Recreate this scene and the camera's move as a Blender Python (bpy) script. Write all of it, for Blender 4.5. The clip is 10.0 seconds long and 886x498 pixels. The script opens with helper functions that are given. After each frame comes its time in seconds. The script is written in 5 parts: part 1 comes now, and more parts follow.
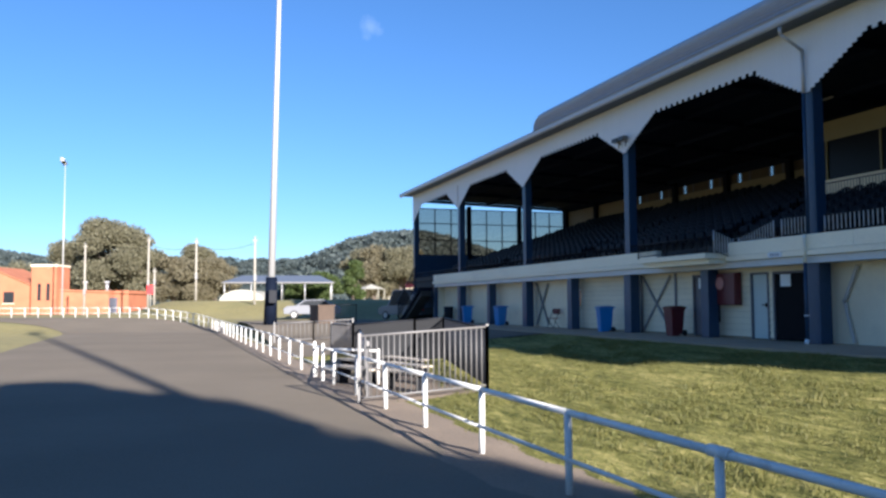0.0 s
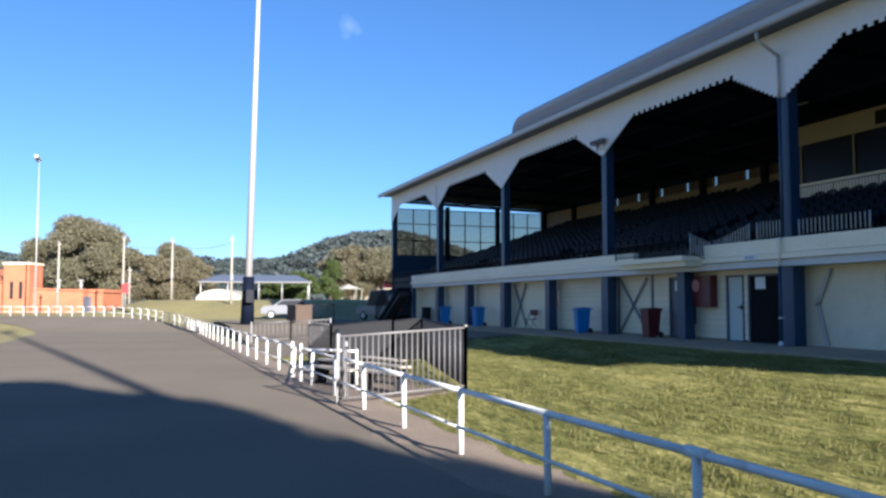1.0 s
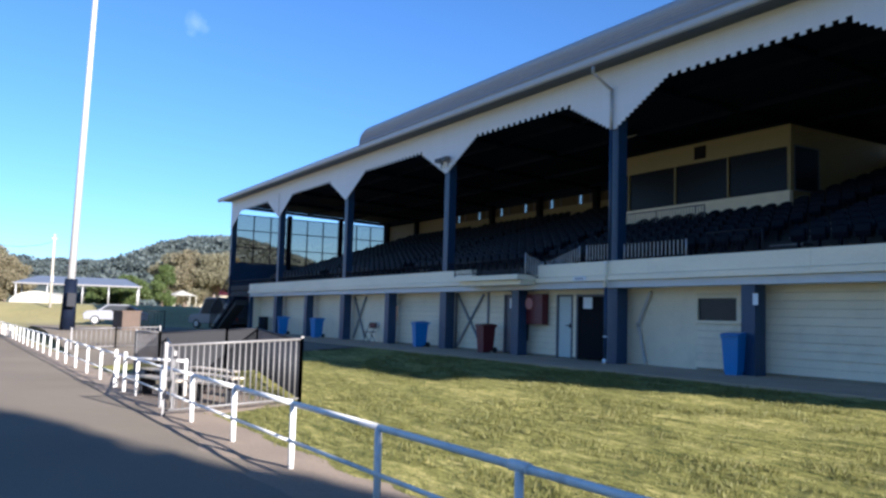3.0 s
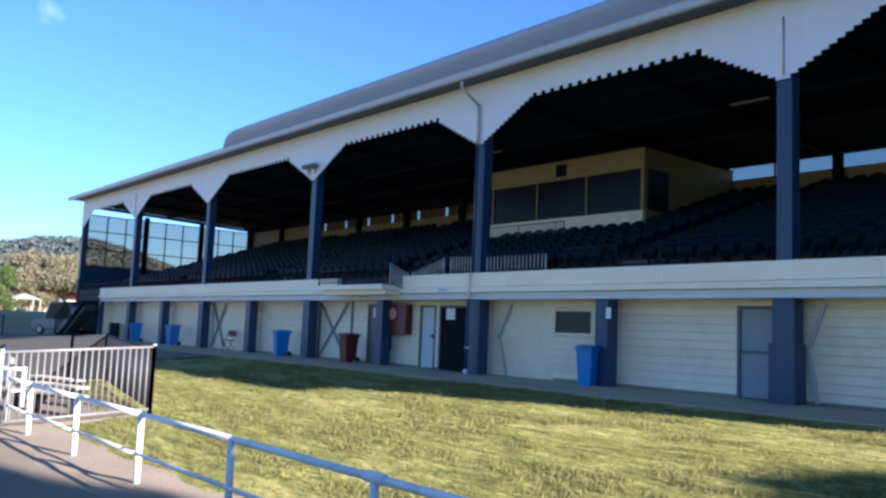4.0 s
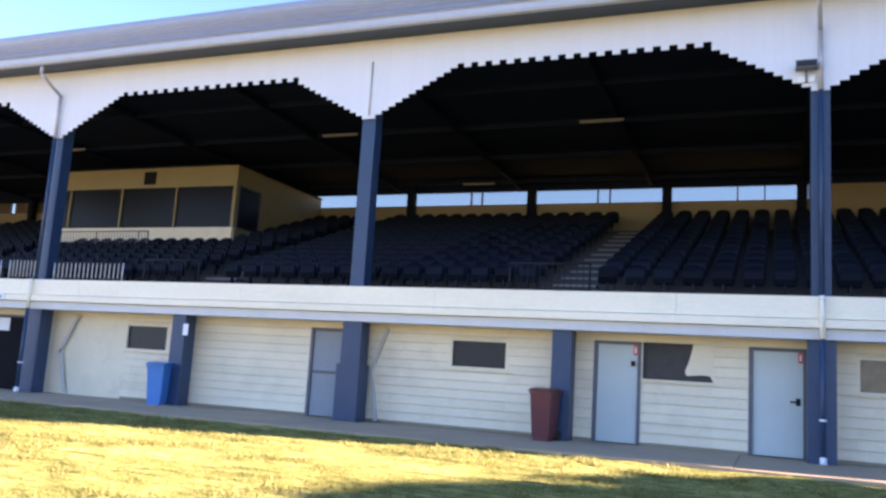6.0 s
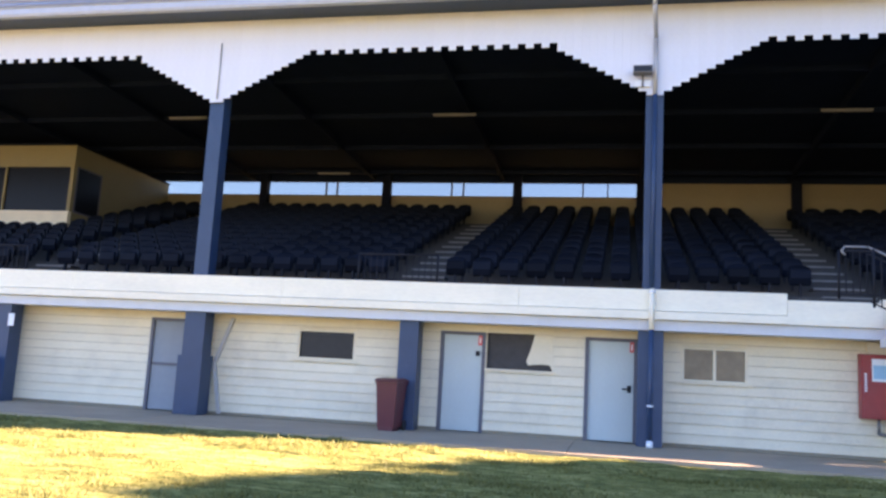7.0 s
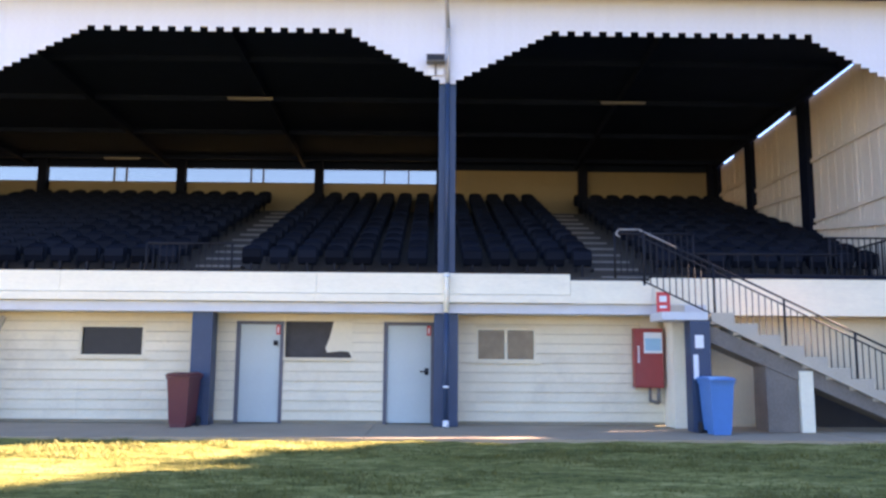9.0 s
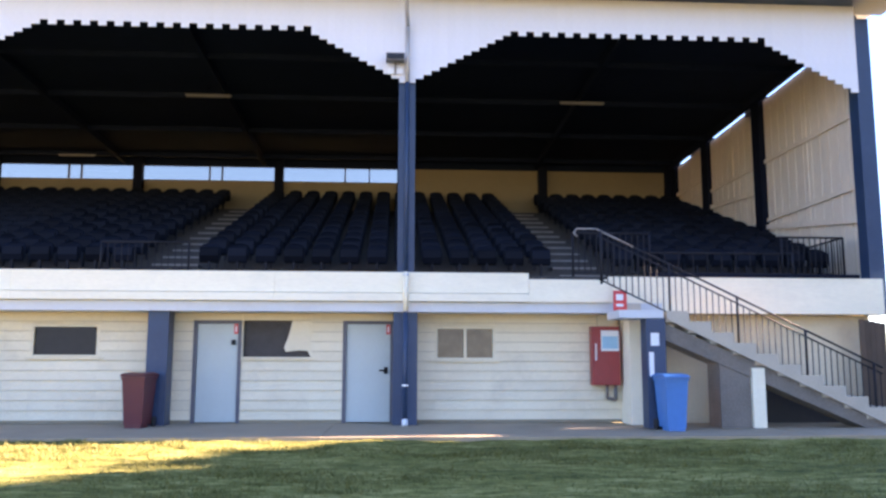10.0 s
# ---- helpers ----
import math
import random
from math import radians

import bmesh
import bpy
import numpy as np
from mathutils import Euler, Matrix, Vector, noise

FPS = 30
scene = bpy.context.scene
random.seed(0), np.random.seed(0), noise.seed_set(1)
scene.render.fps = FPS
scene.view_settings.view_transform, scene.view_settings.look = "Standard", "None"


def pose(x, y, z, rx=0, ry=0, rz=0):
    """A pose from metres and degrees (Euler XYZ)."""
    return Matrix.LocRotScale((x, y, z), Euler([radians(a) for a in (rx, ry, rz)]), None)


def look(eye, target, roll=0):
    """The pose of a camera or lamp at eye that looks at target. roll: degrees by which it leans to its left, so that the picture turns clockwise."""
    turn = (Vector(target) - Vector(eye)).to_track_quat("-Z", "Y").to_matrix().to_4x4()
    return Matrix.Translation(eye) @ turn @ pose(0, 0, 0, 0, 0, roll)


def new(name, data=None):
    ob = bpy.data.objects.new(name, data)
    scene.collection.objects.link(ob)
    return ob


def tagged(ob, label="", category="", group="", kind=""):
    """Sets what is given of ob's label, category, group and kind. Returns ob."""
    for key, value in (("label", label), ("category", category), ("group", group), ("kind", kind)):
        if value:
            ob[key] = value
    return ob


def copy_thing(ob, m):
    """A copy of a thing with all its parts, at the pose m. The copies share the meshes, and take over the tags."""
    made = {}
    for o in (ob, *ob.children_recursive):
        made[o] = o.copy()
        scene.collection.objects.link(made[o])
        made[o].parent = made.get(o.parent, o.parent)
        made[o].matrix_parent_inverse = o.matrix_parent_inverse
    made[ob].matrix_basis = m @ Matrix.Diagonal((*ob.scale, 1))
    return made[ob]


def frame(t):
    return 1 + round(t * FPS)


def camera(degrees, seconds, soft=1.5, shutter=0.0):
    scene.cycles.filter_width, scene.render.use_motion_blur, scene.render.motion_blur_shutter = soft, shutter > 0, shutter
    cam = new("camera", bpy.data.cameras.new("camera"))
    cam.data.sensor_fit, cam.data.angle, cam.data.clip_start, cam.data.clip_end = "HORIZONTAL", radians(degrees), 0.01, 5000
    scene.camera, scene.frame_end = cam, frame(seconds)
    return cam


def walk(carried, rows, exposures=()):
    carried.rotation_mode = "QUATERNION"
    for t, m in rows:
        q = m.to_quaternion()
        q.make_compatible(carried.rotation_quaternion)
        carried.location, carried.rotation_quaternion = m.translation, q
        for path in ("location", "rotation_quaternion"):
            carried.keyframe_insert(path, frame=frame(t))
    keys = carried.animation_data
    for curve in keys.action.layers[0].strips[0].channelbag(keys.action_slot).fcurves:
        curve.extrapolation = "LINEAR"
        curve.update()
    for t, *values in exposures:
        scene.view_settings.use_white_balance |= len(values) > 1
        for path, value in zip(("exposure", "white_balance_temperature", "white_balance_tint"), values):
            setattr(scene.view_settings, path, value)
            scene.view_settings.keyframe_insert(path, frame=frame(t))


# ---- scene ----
cam = camera(56.3, 10.0, soft=2.6)
PATH = [
    (0, (-0.981, -16.931, 1.151), (-2.874, -16.297, 1.282), -0.3),
    (0.5, (-0.975, -16.951, 1.153), (-2.861, -16.299, 1.283), -0.2),
    (1, (-0.967, -16.968, 1.157), (-2.841, -16.284, 1.289), -0.0),
    (1.5, (-0.959, -16.979, 1.162), (-2.814, -16.243, 1.297), 0.4),
    (2, (-0.954, -16.978, 1.166), (-2.779, -16.173, 1.31), 0.4),
    (3.5, (-0.935, -16.918, 1.174), (-2.559, -15.765, 1.356), 2.2),
    (4, (-0.938, -16.896, 1.176), (-2.46, -15.613, 1.377), 2.4),
    (4.5, (-0.931, -16.867, 1.178), (-2.313, -15.438, 1.405), 2.9),
    (5, (-0.904, -16.832, 1.182), (-2.069, -15.226, 1.433), 3.0),
    (5.5, (-0.858, -16.796, 1.186), (-1.798, -15.052, 1.46), 3.4),
    (6, (-0.78, -16.761, 1.187), (-1.526, -14.929, 1.482), 3.6),
    (7.5, (-0.457, -16.656, 1.187), (-0.746, -14.698, 1.475), 2.8),
    (8, (-0.388, -16.636, 1.187), (-0.553, -14.664, 1.475), 2.3),
    (8.5, (-0.346, -16.619, 1.189), (-0.402, -14.64, 1.475), 1.3),
    (9, (-0.312, -16.615, 1.191), (-0.283, -14.634, 1.468), 0.4),
    (9.5, (-0.278, -16.627, 1.192), (-0.187, -14.647, 1.462), 0.2),
    (10, (-0.247, -16.65, 1.192), (-0.128, -14.672, 1.466), 0.1),
]
walk(cam, [(t, look(eye, target, roll)) for t, eye, target, roll in PATH],
     [(0.0, 1.72, 5250, 14), (2.0, 1.78, 5200, 14), (3.5, 2.15, 5150, 16), (4.5, 2.74, 5250, 19), (5.5, 3.5, 6120, 28), (7.5, 3.96, 6850, 34), (10.0, 4.02, 6900, 35)])

# ---- light ----
SUN_DIR = Vector((0.981, 0.192, 0.0)).normalized()
SUN_ELEV = radians(17.5)
world = bpy.data.worlds.new("world")
scene.world = world
world.use_nodes = True
wt = world.node_tree
sky = wt.nodes.new("ShaderNodeTexSky")
sky.sky_type = "NISHITA"
sky.sun_disc = False
sky.sun_elevation = SUN_ELEV
sky.sun_rotation = math.atan2(SUN_DIR.x, SUN_DIR.y)
sky.air_density, sky.dust_density, sky.ozone_density = 1.0, 0.1, 5.0
SKY = wt.nodes["Background"]
SKY.inputs[1].default_value = 0.045
# a few small wisps of cloud high in the sky
tc = wt.nodes.new("ShaderNodeTexCoord")
cno = wt.nodes.new("ShaderNodeTexNoise")
cno.inputs["Scale"].default_value, cno.inputs["Detail"].default_value = 26.0, 7.0
wt.links.new(tc.outputs["Generated"], cno.inputs["Vector"])
cover = None
for way, wide in (((-0.92, 0.225, 0.32), 2.2), ((-0.899, 0.274, 0.341), 1.3)):
    dot = wt.nodes.new("ShaderNodeVectorMath")
    dot.operation = "DOT_PRODUCT"
    dot.inputs[1].default_value = way
    wt.links.new(tc.outputs["Generated"], dot.inputs[0])
    near = wt.nodes.new("ShaderNodeMapRange")
    near.interpolation_type = "SMOOTHSTEP"
    near.inputs[1].default_value, near.inputs[2].default_value = math.cos(radians(wide)), 1.0
    wt.links.new(dot.outputs["Value"], near.inputs[0])
    if cover is None:
        cover = near.outputs[0]
    else:
        join = wt.nodes.new("ShaderNodeMath")
        join.operation = "MAXIMUM"
        wt.links.new(cover, join.inputs[0])
        wt.links.new(near.outputs[0], join.inputs[1])
        cover = join.outputs[0]
cmu = wt.nodes.new("ShaderNodeMath")
cmu.operation = "MULTIPLY_ADD"
cmu.inputs[1].default_value = 0.55
wt.links.new(cover, cmu.inputs[0])
wt.links.new(cno.outputs[0], cmu.inputs[2])
wisp = wt.nodes.new("ShaderNodeMapRange")
wisp.inputs[1].default_value, wisp.inputs[2].default_value, wisp.inputs[4].default_value = 0.8, 1.25, 0.4
wt.links.new(cmu.outputs[0], wisp.inputs[0])
cmx = wt.nodes.new("ShaderNodeMixRGB")
cmx.inputs[2].default_value = (7.5, 8.0, 9.0, 1)
wt.links.new(wisp.outputs[0], cmx.inputs[0])
wt.links.new(sky.outputs[0], cmx.inputs[1])
wt.links.new(cmx.outputs[0], SKY.inputs[0])

sun = new("sun", bpy.data.lights.new("sun", "SUN"))
sun.data.energy, sun.data.angle, sun.data.color = 5.0, radians(0.6), (1.0, 0.85, 0.65)
sun_to = SUN_DIR * math.cos(SUN_ELEV) + Vector((0, 0, math.sin(SUN_ELEV)))
sun.matrix_world = Matrix.Translation((0, 0, 40)) @ sun_to.to_track_quat("Z", "Y").to_matrix().to_4x4()


# ---- materials ----
def material(name, colour, rough=0.7, metal=0.0, vary=0.12, scale=6.0, bump=0.15, fine=60.0, dirt=0.0, dirt_colour=(0.1, 0.08, 0.06),
             stretch=(1, 1, 1), per_piece=0.0, spec=0.5):
    m = bpy.data.materials.new(name)
    m.use_nodes = True
    t = m.node_tree
    b = t.nodes["Principled BSDF"]
    b.inputs["Roughness"].default_value, b.inputs["Metallic"].default_value = rough, metal
    b.inputs["Specular IOR Level"].default_value = spec
    co = t.nodes.new("ShaderNodeTexCoord")
    mp = t.nodes.new("ShaderNodeMapping")
    mp.inputs["Scale"].default_value = stretch
    t.links.new(co.outputs["Object"], mp.inputs[0])
    n1 = t.nodes.new("ShaderNodeTexNoise")
    n1.inputs["Scale"].default_value, n1.inputs["Detail"].default_value = scale, 5.0
    n2 = t.nodes.new("ShaderNodeTexNoise")
    n2.inputs["Scale"].default_value, n2.inputs["Detail"].default_value = fine, 3.0
    for n in (n1, n2):
        t.links.new(mp.outputs[0], n.inputs["Vector"])
    add = t.nodes.new("ShaderNodeMath")
    add.operation = "ADD"
    t.links.new(n1.outputs[0], add.inputs[0])
    t.links.new(n2.outputs[0], add.inputs[1])
    mr = t.nodes.new("ShaderNodeMapRange")
    mr.inputs[1].default_value, mr.inputs[2].default_value = 0.6, 1.4
    mr.inputs[3].default_value, mr.inputs[4].default_value = 1 - vary, 1 + vary
    t.links.new(add.outputs[0], mr.inputs[0])
    value = mr.outputs[0]
    if per_piece:
        oi = t.nodes.new("ShaderNodeObjectInfo")
        pr = t.nodes.new("ShaderNodeMapRange")
        pr.inputs[3].default_value, pr.inputs[4].default_value = 1 - per_piece, 1 + per_piece
        t.links.new(oi.outputs["Random"], pr.inputs[0])
        mu = t.nodes.new("ShaderNodeMath")
        mu.operation = "MULTIPLY"
        t.links.new(value, mu.inputs[0])
        t.links.new(pr.outputs[0], mu.inputs[1])
        value = mu.outputs[0]
    hs = t.nodes.new("ShaderNodeHueSaturation")
    hs.inputs["Color"].default_value = (*colour, 1)
    t.links.new(value, hs.inputs["Value"])
    out = hs.outputs[0]
    if dirt:
        nd = t.nodes.new("ShaderNodeTexNoise")
        nd.inputs["Scale"].default_value, nd.inputs["Detail"].default_value, nd.inputs["Roughness"].default_value = scale * 0.7, 8.0, 0.7
        t.links.new(mp.outputs[0], nd.inputs["Vector"])
        rp = t.nodes.new("ShaderNodeMapRange")
        rp.inputs[1].default_value, rp.inputs[2].default_value, rp.inputs[4].default_value = 0.52, 0.72, dirt
        t.links.new(nd.outputs[0], rp.inputs[0])
        mx = t.nodes.new("ShaderNodeMixRGB")
        mx.inputs[2].default_value = (*dirt_colour, 1)
        t.links.new(rp.outputs[0], mx.inputs[0])
        t.links.new(out, mx.inputs[1])
        out = mx.outputs[0]
    t.links.new(out, b.inputs["Base Color"])
    if bump:
        bp = t.nodes.new("ShaderNodeBump")
        bp.inputs["Strength"].default_value, bp.inputs["Distance"].default_value = bump, 0.02
        t.links.new(add.outputs[0], bp.inputs["Height"])
        t.links.new(bp.outputs[0], b.inputs["Normal"])
    return m


def glass(name, tint=(0.8, 0.85, 0.88), clear=0.75):
    m = bpy.data.materials.new(name)
    m.use_nodes = True
    t = m.node_tree
    b = t.nodes["Principled BSDF"]
    b.inputs["Base Color"].default_value = (*tint, 1)
    b.inputs["Roughness"].default_value = 0.03
    tr = t.nodes.new("ShaderNodeBsdfTransparent")
    tr.inputs[0].default_value = (*tint, 1)
    gl = t.nodes.new("ShaderNodeBsdfGlossy")
    gl.inputs["Roughness"].default_value = 0.03
    mix = t.nodes.new("ShaderNodeMixShader")
    mix.inputs[0].default_value = 1 - clear
    t.links.new(tr.outputs[0], mix.inputs[1])
    t.links.new(gl.outputs[0], mix.inputs[2])
    t.links.new(mix.outputs[0], t.nodes["Material Output"].inputs[0])
    return m


CREAM = material("cream_paint", (0.76, 0.67, 0.48), 0.6, vary=0.07, scale=1.3, fine=25, bump=0.1, dirt=0.28, dirt_colour=(0.42, 0.36, 0.27), per_piece=0.04)
CREAM_CONC = material("cream_painted_concrete", (0.9, 0.82, 0.62), 0.65, vary=0.06, scale=0.9, fine=18, bump=0.2, dirt=0.22, dirt_colour=(0.45, 0.4, 0.32), stretch=(0.5, 1, 1.5))
WHITE_VAL = material("white_painted_board", (0.68, 0.7, 0.73), 0.55, vary=0.03, scale=0.7, fine=14, bump=0.04, dirt=0.08, dirt_colour=(0.55, 0.55, 0.55), per_piece=0.012)
# worn nosing, dulled so the darkness up the aisles is in its colour
NOSING = material("worn_shaded_nosing", (0.19, 0.18, 0.165), 0.8, vary=0.2)
NAVY = material("navy_paint", (0.018, 0.046, 0.098), 0.45, vary=0.15, scale=3, fine=30, bump=0.1, dirt=0.2, dirt_colour=(0.09, 0.11, 0.16))
# darker copy of the navy; on inner posts it carries their shade
NAVY_DARK = material("dark_and_shaded_navy", (0.005, 0.008, 0.018), 0.7, vary=0.2, scale=3, fine=30, spec=0.1)
STEEL_BLUE = material("blue_grey_paint", (0.6, 0.62, 0.63), 0.5, vary=0.06, scale=1.5, fine=20, bump=0.05, dirt=0.2, dirt_colour=(0.3, 0.3, 0.32))
DOOR_GREY = material("pale_blue_grey_door_paint", (0.46, 0.525, 0.5), 0.45, vary=0.05, scale=1.8, fine=20, bump=0.05, dirt=0.15, dirt_colour=(0.35, 0.36, 0.38))
SCREEN_GREY = material("dull_grey_screen_mesh", (0.25, 0.28, 0.3), 0.6, vary=0.08)
FRAME_BROWN = material("dark_grey_frame_paint", (0.1, 0.1, 0.12), 0.5, vary=0.12)
# near-black blue: the gloom under the roof is put into this colour
CEIL = material("shaded_ceiling_boards", (0.008, 0.014, 0.031), 0.8, vary=0.2, scale=2, fine=15, spec=0.1)
# tier timber and seats are near black to carry the roof's shade
TIER = material("shaded_weathered_timber", (0.042, 0.04, 0.037), 0.85, vary=0.2, scale=2, fine=25, bump=0.3, dirt=0.3)
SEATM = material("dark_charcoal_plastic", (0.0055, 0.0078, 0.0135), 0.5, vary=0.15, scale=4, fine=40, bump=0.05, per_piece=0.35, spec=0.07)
YELLOW = material("ochre_yellow_paint", (0.24, 0.195, 0.085), 0.6, vary=0.08, scale=1.2, fine=20, bump=0.08, dirt=0.15)
BUFF = material("buff_yellow_lining", (0.235, 0.195, 0.11), 0.65, vary=0.08, scale=1.0, fine=15, dirt=0.15, dirt_colour=(0.35, 0.3, 0.2))
ROOF = material("galvanised_roof_iron", (0.29, 0.32, 0.37), 0.5, 0.35, vary=0.1, scale=0.8, fine=12, bump=0.05, dirt=0.15, dirt_colour=(0.22, 0.22, 0.24), stretch=(0.3, 1, 1))
GUTTER = material("grey_gutter_paint", (0.42, 0.46, 0.52), 0.4, vary=0.08)
CONCRETE = material("grey_concrete", (0.38, 0.29, 0.185), 0.85, vary=0.15, scale=0.8, fine=30, bump=0.3, dirt=0.35, dirt_colour=(0.19, 0.155, 0.11))
STEP = material("light_step_concrete", (0.5, 0.43, 0.33), 0.8, vary=0.12, scale=2, fine=30, bump=0.25, dirt=0.25, dirt_colour=(0.3, 0.28, 0.25))
ASPHALT = material("track_asphalt", (0.205, 0.171, 0.125), 0.95, vary=0.18, scale=0.25, fine=40, bump=0.35, dirt=0.3, dirt_colour=(0.26, 0.215, 0.15), spec=0.08)
BLACK = material("black_powder_coat", (0.015, 0.016, 0.02), 0.65, vary=0.1, spec=0.2)
GREY_STEEL = material("grey_steel", (0.17, 0.16, 0.15), 0.5, 0.1, vary=0.12)
WHITE_STEEL = material("chipped_white_paint", (0.7, 0.68, 0.63), 0.5, vary=0.06, scale=6, fine=60, bump=0.2, dirt=0.5, dirt_colour=(0.2, 0.14, 0.1))
BIN_BLUE = material("blue_bin_plastic", (0.04, 0.2, 0.5), 0.4, vary=0.08)
BIN_RED = material("maroon_bin_plastic", (0.11, 0.014, 0.02), 0.45, vary=0.12)
RED = material("red_cabinet_paint", (0.34, 0.045, 0.04), 0.45, vary=0.12, dirt=0.15)
RED_SIGN = material("red_sign", (0.7, 0.05, 0.05), 0.4)
PAPER = material("white_paper", (0.78, 0.8, 0.8), 0.6, vary=0.03)
BLUE_PAPER = material("pale_blue_print", (0.3, 0.55, 0.7), 0.6, vary=0.1)
# dull brown for oblique panes that mirror the dark interior
DIM_PANE = material("dim_pane_brown", (0.075, 0.058, 0.036), 0.7, vary=0.25)
HATCH = material("dull_dark_hatch_board", (0.06, 0.055, 0.052), 0.8, vary=0.25)
# darker than the boards, so their gaps read as shadow lines
BACKING = material("shadow_line_backing", (0.33, 0.28, 0.2), 0.9)
DARK = material("dark_room", (0.012, 0.012, 0.014), 0.9, spec=0.1)
GLASS_DARK = material("dark_window_glass", (0.022, 0.024, 0.027), 0.35, vary=0.2, bump=0.0, spec=0.25)
BOOTH_GLASS = material("dark_booth_glass", (0.007, 0.007, 0.009), 0.3, vary=0.2, bump=0.0, spec=0.12)
FROST = material("frosted_glass", (0.17, 0.128, 0.08), 0.25, vary=0.25, scale=3, fine=8, bump=0.0)
GLASS = glass("clear_window_glass", (0.86, 0.9, 0.93), 0.85)
# the tint cuts how brightly the sky shows through these panes
GLASS_TINTED = glass("tinted_window_glass", (0.68, 0.65, 0.6), 0.92)
BRICK = material("orange_brick", (0.39, 0.143, 0.0675), 0.85, vary=0.2, scale=0.8, fine=14, bump=0.3)
BARK = material("grey_bark", (0.14, 0.11, 0.085), 0.9, vary=0.25, scale=3, fine=20, bump=0.5)
GALV = material("pale_galvanised_steel", (0.46, 0.45, 0.43), 0.4, 0.3, vary=0.08)
POLE_WOOD = material("weathered_pole_timber", (0.315, 0.285, 0.232), 0.85, vary=0.2, stretch=(3, 3, 0.4))
GATE_WOOD = material("dark_stained_gate_timber", (0.09, 0.06, 0.04), 0.8, vary=0.25, stretch=(3, 3, 0.5), per_piece=0.2)
SHADE = material("dark_shade_cloth", (0.016, 0.016, 0.017), 0.9, vary=0.15)
# white paint greyed down: the shade on the cars is in the colour
CAR_WHITE = material("shaded_white_car_paint", (0.2, 0.2, 0.21), 0.25, vary=0.02, bump=0.0)
RUBBER = material("black_rubber", (0.02, 0.02, 0.02), 0.7)
ROOF_BLUE = material("blue_grey_roof_sheet", (0.09, 0.11, 0.15), 0.75, vary=0.1)
TARP = material("pale_canvas", (0.375, 0.352, 0.285), 0.7, vary=0.08)
# worn steel, pale and blotched to stand for sunlit dashes on the rail
RAIL_LIGHT = material("worn_sunlit_handrail", (0.3, 0.28, 0.26), 0.45, 0.3, vary=0.3, scale=9, dirt=0.8, dirt_colour=(0.03, 0.03, 0.035))
LAMP_OFF = material("white_tube", (0.22, 0.22, 0.22), 0.5)
LINING = material("dusty_cream_end_lining", (0.68, 0.6, 0.48), 0.75, vary=0.1, scale=0.8, fine=14, bump=0.15, dirt=0.3, dirt_colour=(0.34, 0.28, 0.2), stretch=(1, 2, 0.4))
PIER_GREY = material("weathered_block_render", (0.2, 0.17, 0.14), 0.9, vary=0.25, scale=2.5, fine=25, bump=0.4, dirt=0.35)
BRACE = material("weathered_grey_brace", (0.5, 0.48, 0.44), 0.7, vary=0.12, dirt=0.2)
BRACE_DARK = material("dark_grey_brace", (0.24, 0.24, 0.24), 0.7, vary=0.12)


def leaf_material(name, a, b):
    m = bpy.data.materials.new(name)
    m.use_nodes = True
    t = m.node_tree
    bs = t.nodes["Principled BSDF"]
    bs.inputs["Roughness"].default_value = 0.6
    ge = t.nodes.new("ShaderNodeNewGeometry")
    mx = t.nodes.new("ShaderNodeMixRGB")
    mx.inputs[1].default_value, mx.inputs[2].default_value = (*a, 1), (*b, 1)
    t.links.new(ge.outputs["Random Per Island"], mx.inputs[0])
    t.links.new(mx.outputs[0], bs.inputs["Base Color"])
    tl = t.nodes.new("ShaderNodeBsdfTranslucent")
    t.links.new(mx.outputs[0], tl.inputs[0])
    ms = t.nodes.new("ShaderNodeMixShader")
    ms.inputs[0].default_value = 0.55
    t.links.new(bs.outputs[0], ms.inputs[1])
    t.links.new(tl.outputs[0], ms.inputs[2])
    t.links.new(ms.outputs[0], t.nodes["Material Output"].inputs[0])
    return m


# olive and brown are paler than real leaves, with distance haze mixed in
LEAF_OLIVE = leaf_material("hazy_olive_leaves", (0.21, 0.195, 0.115), (0.27, 0.25, 0.155))
LEAF_GREEN = leaf_material("green_leaves", (0.07, 0.105, 0.03), (0.14, 0.18, 0.05))
LEAF_BROWN = leaf_material("hazy_brown_autumn_leaves", (0.21, 0.185, 0.105), (0.27, 0.235, 0.145))
# grey-blue haze of the far hills is put into this green
LEAF_FOREST = leaf_material("hazy_forest_canopy", (0.105, 0.13, 0.122), (0.125, 0.15, 0.138))
GRASS_BLADE = leaf_material("mown_grass_blades", (0.152, 0.162, 0.04), (0.29, 0.265, 0.085))


